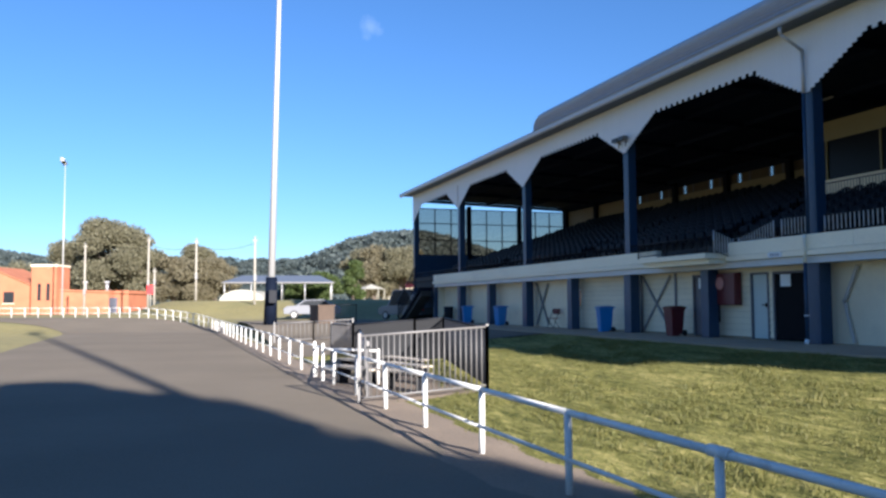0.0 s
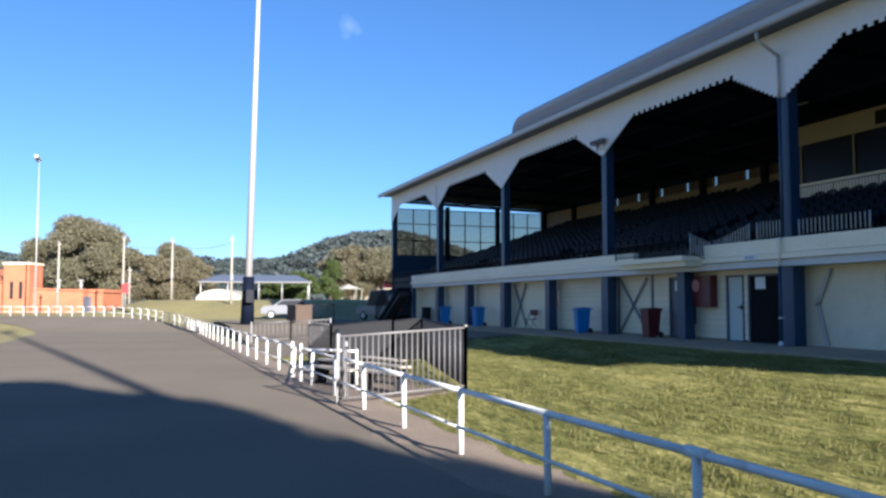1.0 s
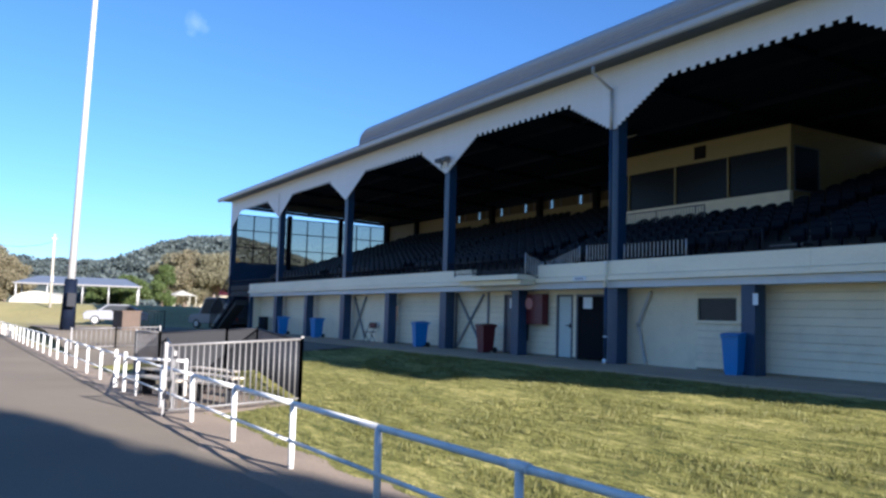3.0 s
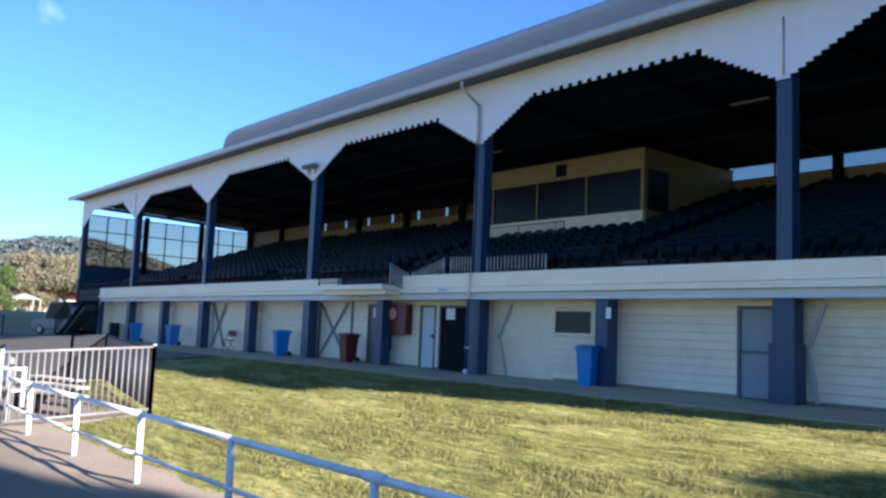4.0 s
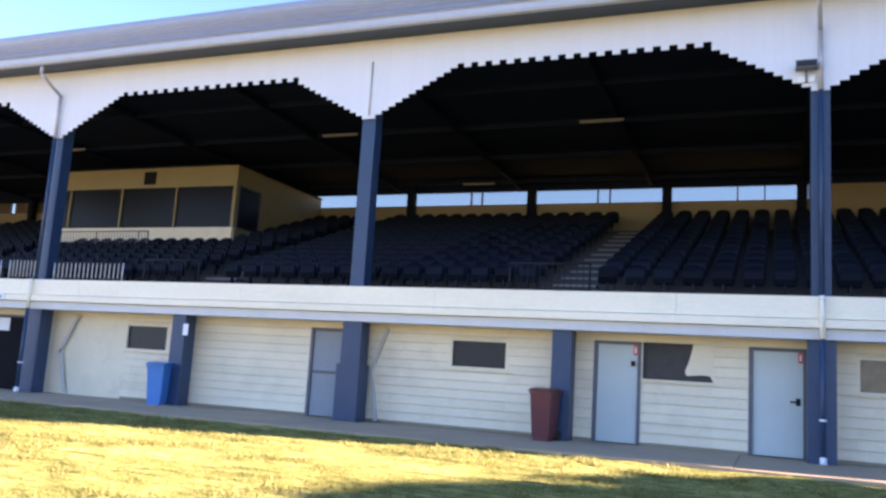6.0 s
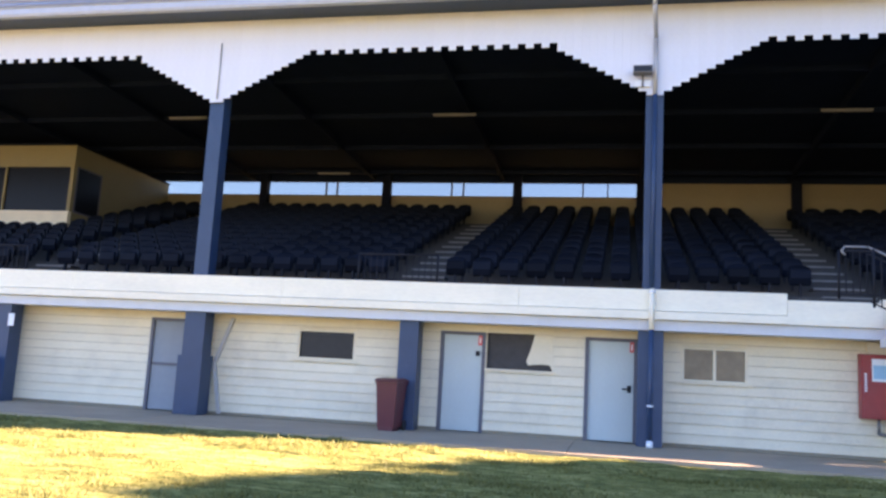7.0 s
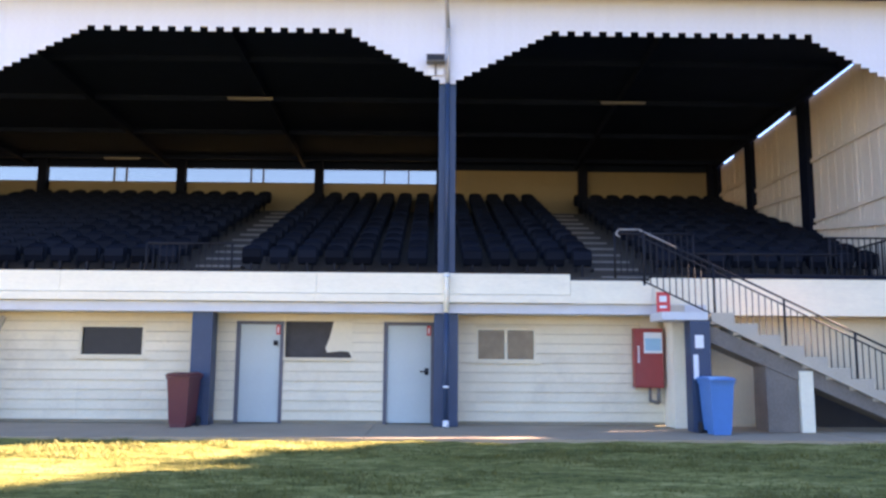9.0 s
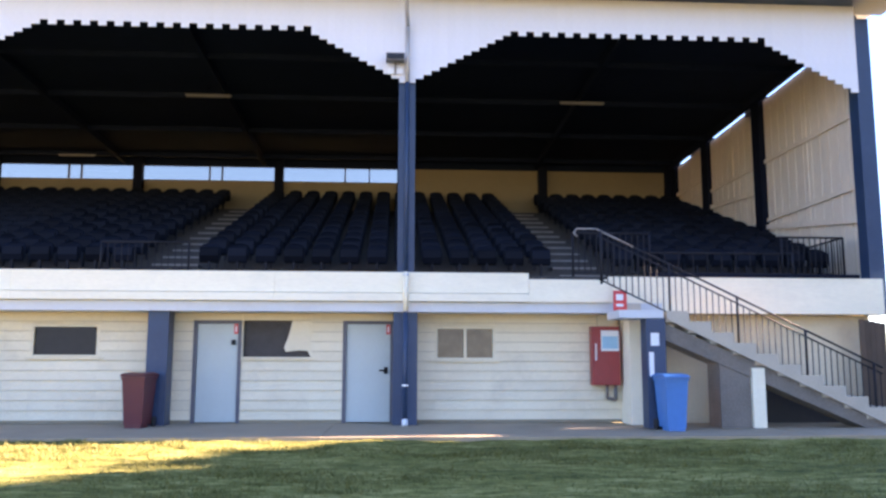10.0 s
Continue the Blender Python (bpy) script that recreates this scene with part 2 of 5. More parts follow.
def ground_material():
    """Mown lawn: green and straw mixed at two scales."""
    m = bpy.data.materials.new("mown_lawn")
    m.use_nodes = True
    t = m.node_tree
    b = t.nodes["Principled BSDF"]
    b.inputs["Roughness"].default_value = 0.9
    b.inputs["Specular IOR Level"].default_value = 0.1
    co = t.nodes.new("ShaderNodeTexCoord")
    big = t.nodes.new("ShaderNodeTexNoise")
    big.inputs["Scale"].default_value, big.inputs["Detail"].default_value = 0.55, 6
    mp = t.nodes.new("ShaderNodeMapping")
    mp.inputs["Scale"].default_value = (0.6, 1.6, 1.0)
    t.links.new(co.outputs["Object"], mp.inputs[0])
    t.links.new(mp.outputs[0], big.inputs["Vector"])
    fine = t.nodes.new("ShaderNodeTexNoise")
    fine.inputs["Scale"].default_value, fine.inputs["Detail"].default_value, fine.inputs["Roughness"].default_value = 8, 8, 0.7
    t.links.new(mp.outputs[0], fine.inputs["Vector"])
    streak = t.nodes.new("ShaderNodeTexNoise")
    streak.inputs["Scale"].default_value, streak.inputs["Detail"].default_value, streak.inputs["Distortion"].default_value = 2.2, 4, 0.8
    sm = t.nodes.new("ShaderNodeMapping")
    sm.inputs["Scale"].default_value = (0.45, 2.6, 1.0)
    sm.inputs["Rotation"].default_value = (0, 0, 0.25)
    t.links.new(co.outputs["Object"], sm.inputs[0])
    t.links.new(sm.outputs[0], streak.inputs["Vector"])
    mixs = t.nodes.new("ShaderNodeMath")
    mixs.operation = "MULTIPLY_ADD"
    mixs.inputs[1].default_value, mixs.inputs[2].default_value = 1.5, -0.25
    t.links.new(streak.outputs[0], mixs.inputs[0])
    av = t.nodes.new("ShaderNodeMath")
    av.operation = "ADD"
    t.links.new(big.outputs[0], av.inputs[0])
    t.links.new(mixs.outputs[0], av.inputs[1])
    ah = t.nodes.new("ShaderNodeMath")
    ah.operation = "MULTIPLY"
    ah.inputs[1].default_value = 0.5
    t.links.new(av.outputs[0], ah.inputs[0])
    ad = t.nodes.new("ShaderNodeMath")
    t.links.new(ah.outputs[0], ad.inputs[0])
    t.links.new(fine.outputs[0], ad.inputs[1])
    rp = t.nodes.new("ShaderNodeValToRGB")
    e = rp.color_ramp.elements
    e[0].position, e[0].color = 0.39, (0.07, 0.078, 0.02, 1)
    e[1].position, e[1].color = 0.62, (0.43, 0.37, 0.13, 1)
    mid = rp.color_ramp.elements.new(0.52)
    mid.color = (0.24, 0.226, 0.062, 1)
    hf = t.nodes.new("ShaderNodeMath")
    hf.operation = "MULTIPLY"
    hf.inputs[1].default_value = 0.5
    t.links.new(ad.outputs[0], hf.inputs[0])
    t.links.new(hf.outputs[0], rp.inputs[0])
    t.links.new(rp.outputs[0], b.inputs["Base Color"])
    bp = t.nodes.new("ShaderNodeBump")
    bp.inputs["Strength"].default_value, bp.inputs["Distance"].default_value = 0.7, 0.06
    t.links.new(fine.outputs[0], bp.inputs["Height"])
    t.links.new(bp.outputs[0], b.inputs["Normal"])
    return m


LAWN = ground_material()
DRY = material("dry_paddock_grass", (0.259, 0.216, 0.072), 0.95, vary=0.3, scale=0.12, fine=3, bump=0.3, dirt=0.5, dirt_colour=(0.13, 0.15, 0.04))
DIRT = material("bare_dirt", (0.247, 0.188, 0.128), 0.95, vary=0.2, scale=0.8, fine=20, bump=0.4)


# ---- building helpers ----
def box(bm, x0, x1, y0, y1, z0, z1):
    v = [bm.verts.new(p) for p in ((x0, y0, z0), (x1, y0, z0), (x1, y1, z0), (x0, y1, z0), (x0, y0, z1), (x1, y0, z1), (x1, y1, z1), (x0, y1, z1))]
    for f in ((3, 2, 1, 0), (4, 5, 6, 7), (0, 1, 5, 4), (1, 2, 6, 5), (2, 3, 7, 6), (3, 0, 4, 7)):
        bm.faces.new([v[i] for i in f])
    return v


def tube(bm, p, q, r, n=8, r2=None):
    """A closed tapered tube from p to q."""
    p, q = Vector(p), Vector(q)
    r2 = r if r2 is None else r2
    turn = (q - p).to_track_quat("Z", "Y").to_matrix()
    rings = []
    for c, rad in ((p, r), (q, r2)):
        rings.append([bm.verts.new(c + turn @ Vector((rad * math.cos(2 * math.pi * i / n), rad * math.sin(2 * math.pi * i / n), 0))) for i in range(n)])
    for i in range(n):
        f = bm.faces.new((rings[0][i], rings[0][(i + 1) % n], rings[1][(i + 1) % n], rings[1][i]))
        f.smooth = n > 5
    bm.faces.new(rings[0][::-1])
    bm.faces.new(rings[1])


def prism(bm, outline, axis, a, b):
    """An outline of (u, v) pulled along axis from a to b."""
    def at(u, v, w):
        return {"x": (w, u, v), "y": (u, w, v), "z": (u, v, w)}[axis]
    v0 = [bm.verts.new(at(u, v, a)) for u, v in outline]
    v1 = [bm.verts.new(at(u, v, b)) for u, v in outline]
    n = len(outline)
    for i in range(n):
        bm.faces.new((v0[i], v0[(i + 1) % n], v1[(i + 1) % n], v1[i]))
    bm.faces.new(v0[::-1])
    bm.faces.new(v1)
    bmesh.ops.recalc_face_normals(bm, faces=bm.faces)


def mesh_of(name, bm, mat, bevel=0.0):
    if bevel:
        bmesh.ops.bevel(bm, geom=[e for e in bm.edges if len(e.link_faces) == 2 and e.calc_face_angle(0) > 0.6], offset=bevel, segments=2, affect="EDGES", profile=0.6)
    me = bpy.data.meshes.new(name)
    bm.to_mesh(me)
    bm.free()
    me.materials.append(mat)
    return me


def thing(name, bm, mat, label, category, kind="", bevel=0.0, group="", at=None):
    ob = new(name, mesh_of(name, bm, mat, bevel))
    if at is not None:
        ob.matrix_world = at
    return tagged(ob, label, category, group, kind)


def holder(name, m, label, category, group="", kind=""):
    ob = new(name)
    ob.matrix_world = m
    ob.empty_display_size = 0.2
    return tagged(ob, label, category, group, kind)


def part(name, bm, mat, parent, label="", bevel=0.0, at=None):
    ob = new(name, mesh_of(name, bm, mat, bevel))
    ob.parent = parent
    if at is not None:
        ob.matrix_basis = at
    if label:
        ob["label"] = label
    return ob


def piece(name, me, parent, at=None):
    ob = new(name, me)
    ob.parent = parent
    if at is not None:
        ob.matrix_basis = at
    return ob


def B():
    return bmesh.new()


def one_box(*a):
    bm = B()
    box(bm, *a)
    return bm


def one_tube(*a, **k):
    bm = B()
    tube(bm, *a, **k)
    return bm


BAY = 9.6
NORTH, SOUTH = -57.6, 9.78


def smooth(f):
    f = min(1.0, max(0.0, f))
    return f * f * (3 - 2 * f)


def far_z(x):
    """The track climbs a little round the bend."""
    return -0.77 + 0.85 * smooth((-60 - x) / 16)


def paddock_rise(x, y):
    """Beyond the bend the paddock swells gently."""
    if x > -60:
        return 0.0
    e = math.hypot((x + 60) / 25.6, (y + 45) / 31.95)
    return 1.5 * smooth((e - 1.12) / 0.4) * smooth((-60 - x) / 14) * smooth((y + 22) / 6)


def ground_z(x, y):
    """The lawn falls from the slab to the track."""
    if y > -2.8:
        z = -0.05
    elif y > -12.6:
        z = -0.05 - 0.72 * (-2.8 - y) / 9.8
    else:
        z = -0.77
    if y > -12.6:
        z += (0.0 - z) * smooth((-36 - x) / 14)
    return max(z, far_z(x)) + paddock_rise(x, y)


# ---- ground ----
def sheet(name, xs, ys, zf, mat, label, category, kind="structure"):
    bm = B()
    grid = [[bm.verts.new((x, y, zf(x, y))) for y in ys] for x in xs]
    for i in range(len(xs) - 1):
        for j in range(len(ys) - 1):
            f = bm.faces.new((grid[i][j], grid[i + 1][j], grid[i + 1][j + 1], grid[i][j + 1]))
            f.smooth = True
    return thing(name, bm, mat, label, category, kind)


def spaced(a, b, n):
    return [a + (b - a) * i / n for i in range(n + 1)]


sheet("ground", [-1500, -600, -300, -200] + spaced(-150, -80, 14)[:-1] + spaced(-80, 40, 40) + [80, 200, 600, 1500],
      [-1500, -500, -200, -80, -40, -25] + spaced(-20, 0, 20) + [4, 8, 12, 20, 40, 100, 300, 1500],
      lambda x, y: ground_z(x, y) - (0.04 if x > -60 and y > -14 else 0.03), DRY, "dry yellow-green paddock grass round the showground", "ground")


def lawn_z(x, y):
    return ground_z(x, y) + 0.03 * noise.noise((x * 0.6, y * 0.8, 0)) + 0.02 * noise.noise((x * 1.6, y * 3.2, 3)) + 0.022 * noise.noise((x * 2.6 + y, y * 5.5, 8))


sheet("lawn", spaced(-31, 24, 380), spaced(-12.75, -2.8, 90), lawn_z, LAWN, "sunlit mown lawn of green and straw between slab and rail fence", "lawn")


# ---- track: a bend that runs past the stand and away ----
def track():
    bm = B()
    left, right = [], []
    for i in range(61):
        x = 40 - 100 * i / 60
        right.append((x, -12.9))
        left.append((x, -23.3))
    cx, cy = -60.0, -45.0
    for i in range(1, 31):
        a = radians(90 + 110 * i / 30)
        right.append((cx + 31.95 * 0.8 * math.cos(a), cy + 31.95 * math.sin(a)))
        left.append((cx + 21.7 * 0.8 * math.cos(a), cy + 21.7 * math.sin(a)))
    rows = []
    for (rx, ry), (lx, ly) in zip(right, left):
        rows.append([bm.verts.new((rx + (lx - rx) * k / 8, ry + (ly - ry) * k / 8, far_z(rx + (lx - rx) * k / 8) + 0.03 * math.sin(math.pi * k / 8))) for k in range(9)])
    for a, b in zip(rows, rows[1:]):
        for k in range(8):
            bm.faces.new((a[k], a[k + 1], b[k + 1], b[k])).smooth = True
    bmesh.ops.recalc_face_normals(bm, faces=bm.faces)
    thing("road", bm, ASPHALT, "worn grey-brown asphalt trotting track bending away", "track", "structure")


track()
sheet("verge", spaced(-66, -4, 120), spaced(-14.4, -12.3, 12), lambda x, y: far_z(x) + 0.035 + 0.01 * noise.noise((x, y, 0)) - 0.1 * max(0, -13.3 - y + 0.35 * noise.noise((x * 0.9, 0, 5))) - 0.1 * max(0, y + 12.75 + 0.3 * noise.noise((x * 0.8, 9, 2))), DIRT,
      "bare pale dirt verge under the rail fence", "verge")

slab = holder("pavement", Matrix(), "grey weathered concrete apron along the stand", "apron", kind="structure")
for i in range(17):
    x0 = -56.0 + 4.2 * i
    part("slab", one_box(x0 + 0.006, x0 + 4.194, -2.8, 0.45, -0.3, 0.0 - 0.004 * (i % 3)), CONCRETE, slab, bevel=0.01)


# ---- grandstand: structure ----
TIP, FLAT, VTOP = 6.92, 8.01, 8.84


def post_upper(x):
    bm = B()
    box(bm, x - 0.17, x + 0.17, -0.15, 0.19, 2.2, 8.6)
    return thing("upper_post", bm, NAVY, "square navy-painted timber post of the grandstand front", "post", "structure", 0.015)


for k in range(8):
    post_upper(NORTH + BAY * k if k < 7 else 9.78)
for k in range(15):
    x = NORTH + BAY / 2 * k
    if x > 5.0:
        continue
    w = 0.2 if k % 2 else 0.24
    bm = B()
    box(bm, x - w, x + w, -0.2, 0.2, 0.0, 2.2)
    if k == 10:
        box(bm, x - 0.3, x + 0.27, -0.24, 0.24, 0.0, 1.25)
    thing("lower_post", bm, NAVY, "thick navy-painted post under the stand's balcony beam", "post", "structure", 0.02)
thing("lower_post", one_box(4.52, 4.89, -1.24, -0.88, 0, 2.04), NAVY, "thick navy-painted post beside the stair", "post", "structure", 0.02)

# white valance of upright boards, stepped round the arches and notched along the flats
PITCH = BAY / 58
board_mesh = {}


def board(z0):
    key = round(z0, 3)
    if key not in board_mesh:
        bm = B()
        box(bm, 0.0004, PITCH - 0.0004, -0.03, 0.0, z0, VTOP)
        board_mesh[key] = mesh_of("board", bm, WHITE_VAL)
    return board_mesh[key]


for k in range(7):
    x0 = NORTH + BAY * k
    val = holder("valance", Matrix.Translation((x0, -0.19, 0)), "white timber valance of boards stepped round a shallow arch", "valance", "valances along the stand", "structure")
    for i in range(58):
        d = min(i, 57 - i)
        if d <= 11:
            z0 = TIP + 0.0 + max(0, d - 0) * (FLAT - TIP - 0.02) / 12
        else:
            z0 = FLAT + (0.08 if (i - 12) % 2 else -0.02)
        piece("board", board(z0), val, Matrix.Translation((i * PITCH, 0, 0)))

# soffit, gutter and roof
thing("soffit", one_box(NORTH - 0.6, SOUTH + 0.7, -0.92, 0.2, 8.85, 8.89), NAVY, "dark blue eave soffit", "soffit", "structure")


def gutter():
    bm = B()
    out = [(-0.9, 8.78), (-1.02, 8.78), (-1.05, 8.84), (-1.05, 8.96), (-1.08, 8.98), (-1.02, 8.99), (-1.0, 8.84), (-0.9, 8.82)]
    prism(bm, out, "x", NORTH - 0.65, SOUTH + 0.75)
    thing("gutter", bm, GUTTER, "long grey metal eave gutter", "gutter", "structure")


gutter()


def roof():
    prof_low = [(-0.95, 8.96), (0.5, 9.1), (6.0, 9.55), (13.7, 9.15)]
    bm = B()
    prism(bm, prof_low + [(13.7, 9.05), (6.0, 9.45), (0.5, 9.0), (-0.95, 8.9)], "x", NORTH - 0.6, SOUTH + 0.7)
    thing("roof_low", bm, ROOF, "low-pitched galvanised iron roof of the stand", "roof", "structure")
    bm = B()
    prof = []
    n = 110
    for i in range(n + 1):
        a = i / n
        ang = math.pi * (1.05 - 0.62 * a)
        y, z = 0.35 + 1.25 * math.cos(ang), 9.04 + 1.11 * max(0.0, math.sin(ang)) ** 0.8
        r = 0.02 * math.sin(i * 1.26)
        prof.append((y + r * math.cos(ang), z + r * math.sin(ang)))
    prof += [(12.6, 10.25), (12.6, 9.3), (0.0, 9.06)]
    prism(bm, prof, "x", -35.6, SOUTH + 0.7)
    thing("roof_vault", bm, ROOF, "bull-nosed corrugated iron roof rolled over the eave", "roof", "structure")


roof()
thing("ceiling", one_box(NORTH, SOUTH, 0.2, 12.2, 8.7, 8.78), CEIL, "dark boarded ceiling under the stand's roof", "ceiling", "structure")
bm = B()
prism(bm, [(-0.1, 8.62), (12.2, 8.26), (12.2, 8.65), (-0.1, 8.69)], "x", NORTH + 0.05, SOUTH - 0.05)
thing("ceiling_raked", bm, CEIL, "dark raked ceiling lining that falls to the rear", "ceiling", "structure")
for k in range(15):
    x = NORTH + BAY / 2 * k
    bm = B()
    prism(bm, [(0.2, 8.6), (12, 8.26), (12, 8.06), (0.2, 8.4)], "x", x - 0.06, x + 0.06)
    thing("rafter", bm, CEIL, "raking rafter under the ceiling, darkened for roof shade", "rafter", "structure", group="rafters of the stand")
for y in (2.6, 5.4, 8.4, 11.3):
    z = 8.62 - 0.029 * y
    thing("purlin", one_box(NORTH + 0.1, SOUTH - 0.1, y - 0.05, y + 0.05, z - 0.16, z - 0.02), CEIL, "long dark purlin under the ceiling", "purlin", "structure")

# tiers of timber and their fall line
ROWS_N, TREAD, RISE, Y0, Z0 = 13, 0.82, 0.27, 0.55, 2.95
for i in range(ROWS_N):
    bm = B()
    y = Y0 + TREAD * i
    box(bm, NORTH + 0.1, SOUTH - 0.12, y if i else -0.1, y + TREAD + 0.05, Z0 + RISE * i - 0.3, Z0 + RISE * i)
    thing("tier", bm, TIER, "weathered timber seating tier, darkened for roof shade", "tier", "structure", 0.01, "tiers of the stand")
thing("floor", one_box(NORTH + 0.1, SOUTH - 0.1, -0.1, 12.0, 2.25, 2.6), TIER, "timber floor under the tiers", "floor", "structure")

# rear wall with a ribbon of windows
YB = 12.0
thing("wall_rear_low", one_box(NORTH, SOUTH, YB, YB + 0.15, 0, 7.5), BUFF, "buff lined rear wall below the ribbon windows", "wall", "structure")
# the rear wall's top takes the ceiling colour to stand for its shade
thing("wall_rear_top", one_box(NORTH, SOUTH, YB, YB + 0.15, 8.0, 8.9), CEIL, "rear wall above the ribbon windows, darkened for roof shade", "wall", "structure")
thing("wall_rear_south", one_box(0.2, SOUTH, YB, YB + 0.15, 7.503, 7.997), BUFF, "buff lined rear wall panel", "wall", "structure")
thing("wall_rear_north", one_box(NORTH, -49.0, YB, YB + 0.15, 7.503, 7.997), BUFF, "buff lined rear wall panel", "wall", "structure")
def ribbon_window(x, marks, boarded):
    """A low sliding window: marks are its upright bars, from its own edge. boarded: all panes but one are painted dull
    brown.
    """
    win = holder("window", Matrix.Translation((x, YB, 7.5)), "low ribbon window with panes painted dull brown beside a clear slot" if boarded else "low sliding ribbon window in the rear wall", "window", "ribbon windows", "structure")
    for a in marks:
        part("window_frame", one_box(a, a + 0.05, 0.02, 0.12, 0.003, 0.497), FRAME_BROWN, win)
    for k, (a, b) in enumerate(zip(marks, marks[1:])):
        # opaque brown pane in place of glass reflecting the dark stand
        if boarded and k != 1:
            part("shutter", one_box(a + 0.053, b - 0.003, 0.05, 0.08, 0.003, 0.497), DIM_PANE, win, "pane painted dull brown for its dark reflection")
        else:
            part("pane", one_box(a + 0.053, b - 0.003, 0.06, 0.07, 0.003, 0.497), GLASS_TINTED, win).visible_shadow = False


for i in range(9):
    ribbon_window(-49.0 + 2.46 * i, (0.0, 1.42, 1.75, 2.4), True)
ribbon_window(-26.86, (0.0, 1.5, 1.95, 3.35), False)
for i in range(4):
    ribbon_window(-23.45 + 4.8 * i, (0.0, 2.35, 2.78, 4.74), False)
ribbon_window(-4.25, (0.0, 2.25, 3.1, 4.39), False)
for k in range(15):
    x = NORTH + BAY / 2 * k
    x += 0.55 if -30 < x < -1 else 0.2 if 1 < x < 6 else 0.0
    x = min(max(x, NORTH + 0.2), SOUTH - 0.2)
    thing("rear_post", one_box(x - 0.15, x + 0.15, 11.72, 11.98, 5.8, 8.3), NAVY_DARK, "navy post on the rear wall, darkened for shade", "post", "structure")

# south end wall: cream sheets between dark posts, with a gap of light along the rake
for i, (a, b) in enumerate(((0.2, 4.64), (5.12, 8.44), (8.92, 11.5))):
    panel = holder("wall_south", Matrix(), "cream sheeted end wall panel between dark posts", "wall", kind="structure")
    za, zb = 8.62 - 0.032 * a, 8.62 - 0.032 * b
    bm = B()
    prism(bm, [(a, 2.2), (b, 2.2), (b, zb - 0.16), (a, za - 0.16)], "x", SOUTH, SOUTH + 0.08)
    part("sheet", bm, LINING, panel)
    y = (a + b) / 2
    part("cover_strip", one_box(SOUTH - 0.03, SOUTH - 0.002, y - 0.035, y + 0.035, 2.9, 8.4 - 0.032 * y), LINING, panel)
    for z in (5.0, 6.6):
        part("girt", one_box(SOUTH - 0.06, SOUTH - 0.032, a + 0.01, b - 0.01, z - 0.05, z + 0.05), LINING, panel)
    n = round((b - a) / 0.4)
    rib = mesh_of("rib", one_box(SOUTH - 0.016, SOUTH - 0.002, -0.012, 0.012, 3.0, 8.2 - 0.032 * b), LINING)
    for k in range(1, n):
        yk = a + (b - a) * k / n
        if abs(yk - y) > 0.1:
            piece("rib", rib, panel, Matrix.Translation((0, yk, 0)))
    if i:
        # the slot of light is closed towards the front
        part("slot_cover", one_box(SOUTH, SOUTH + 0.06, a, a + (0.7 if i == 1 else 1.3), 8.14, 8.6 - 0.032 * a), LINING, panel)
    bm = B()
    prism(bm, [(a + 0.02, 4.25 + 0.33 * a), (b - 0.02, 4.25 + 0.33 * a - 0.9 + 0.33 * (b - a)), (b - 0.02, 4.12 + 0.33 * a - 0.9 + 0.33 * (b - a)), (a + 0.02, 4.12 + 0.33 * a)], "x", SOUTH - 0.09, SOUTH - 0.062)
    part("brace", bm, LINING, panel)
for y in (4.88, 8.68, 11.7):
    thing("end_post", one_box(SOUTH - 0.15, SOUTH + 0.15, y - 0.24, y + 0.24, 0, 8.6 - 0.032 * y), NAVY_DARK, "navy post in the end wall, darkened for shade", "post", "structure", 0.02)

# north end wall: glazed windbreak over a low wall
thing("wall_north_low", one_box(NORTH - 0.08, NORTH + 0.04, 0.2, 12.0, 0, 4.6), NAVY, "navy low end wall under the glazed windbreak", "wall", "structure")
for y0, y1 in ((0.2, 3.9), (4.2, 7.9), (8.2, 11.7)):
    win = holder("window_north", Matrix(), "tall glazed windbreak screen with a slim dark grid", "window", "windbreak screens", "structure")
    bm = B()
    for j in range(4):
        y = y0 + (y1 - y0) * j / 3
        box(bm, NORTH - 0.05, NORTH + 0.01, y - 0.035, y + 0.035, 4.603, 8.0)
    for z in (4.64, 5.7, 6.9, 7.97):
        box(bm, NORTH - 0.045, NORTH + 0.005, y0 + 0.036, y1 - 0.036, z - 0.03, z + 0.03)
    part("window_frame", bm, NAVY_DARK, win)
    pane = part("pane", one_box(NORTH - 0.024, NORTH - 0.016, y0, y1, 4.61, 7.98), GLASS_TINTED, win)
    pane.visible_shadow = False
for y in (4.05, 8.05, 11.85):
    thing("end_post", one_box(NORTH - 0.15, NORTH + 0.15, y - 0.14, y + 0.14, 0, 8.2), NAVY_DARK, "navy post in the glazed end wall, darkened for shade", "post", "structure")

# balcony parapet and its steel beam
PX0, PX1 = -52.5, 4.07
GAP0, GAP1 = -26.5, -22.6
for a, b in ((PX0, GAP0), (GAP1, 2.45)):
    n = max(1, round((b - a) / 4.8))
    for i in range(n):
        u, v = a + (b - a) * i / n, a + (b - a) * (i + 1) / n
        par = holder("parapet", Matrix(), "cream-painted concrete balcony parapet with a moulded ledge", "parapet", "parapet lengths", "structure")
        part("upper_band", one_box(u + 0.003, v - 0.003, -0.35, -0.16, 2.575, 2.98), CREAM_CONC, par, bevel=0.012)
        part("lower_band", one_box(u + 0.003, v - 0.003, -0.42, -0.16, 2.405, 2.558), CREAM_CONC, par, bevel=0.012)
par = holder("parapet", Matrix(), "cream-painted lower parapet beside the stair head", "parapet", "parapet lengths", "structure")
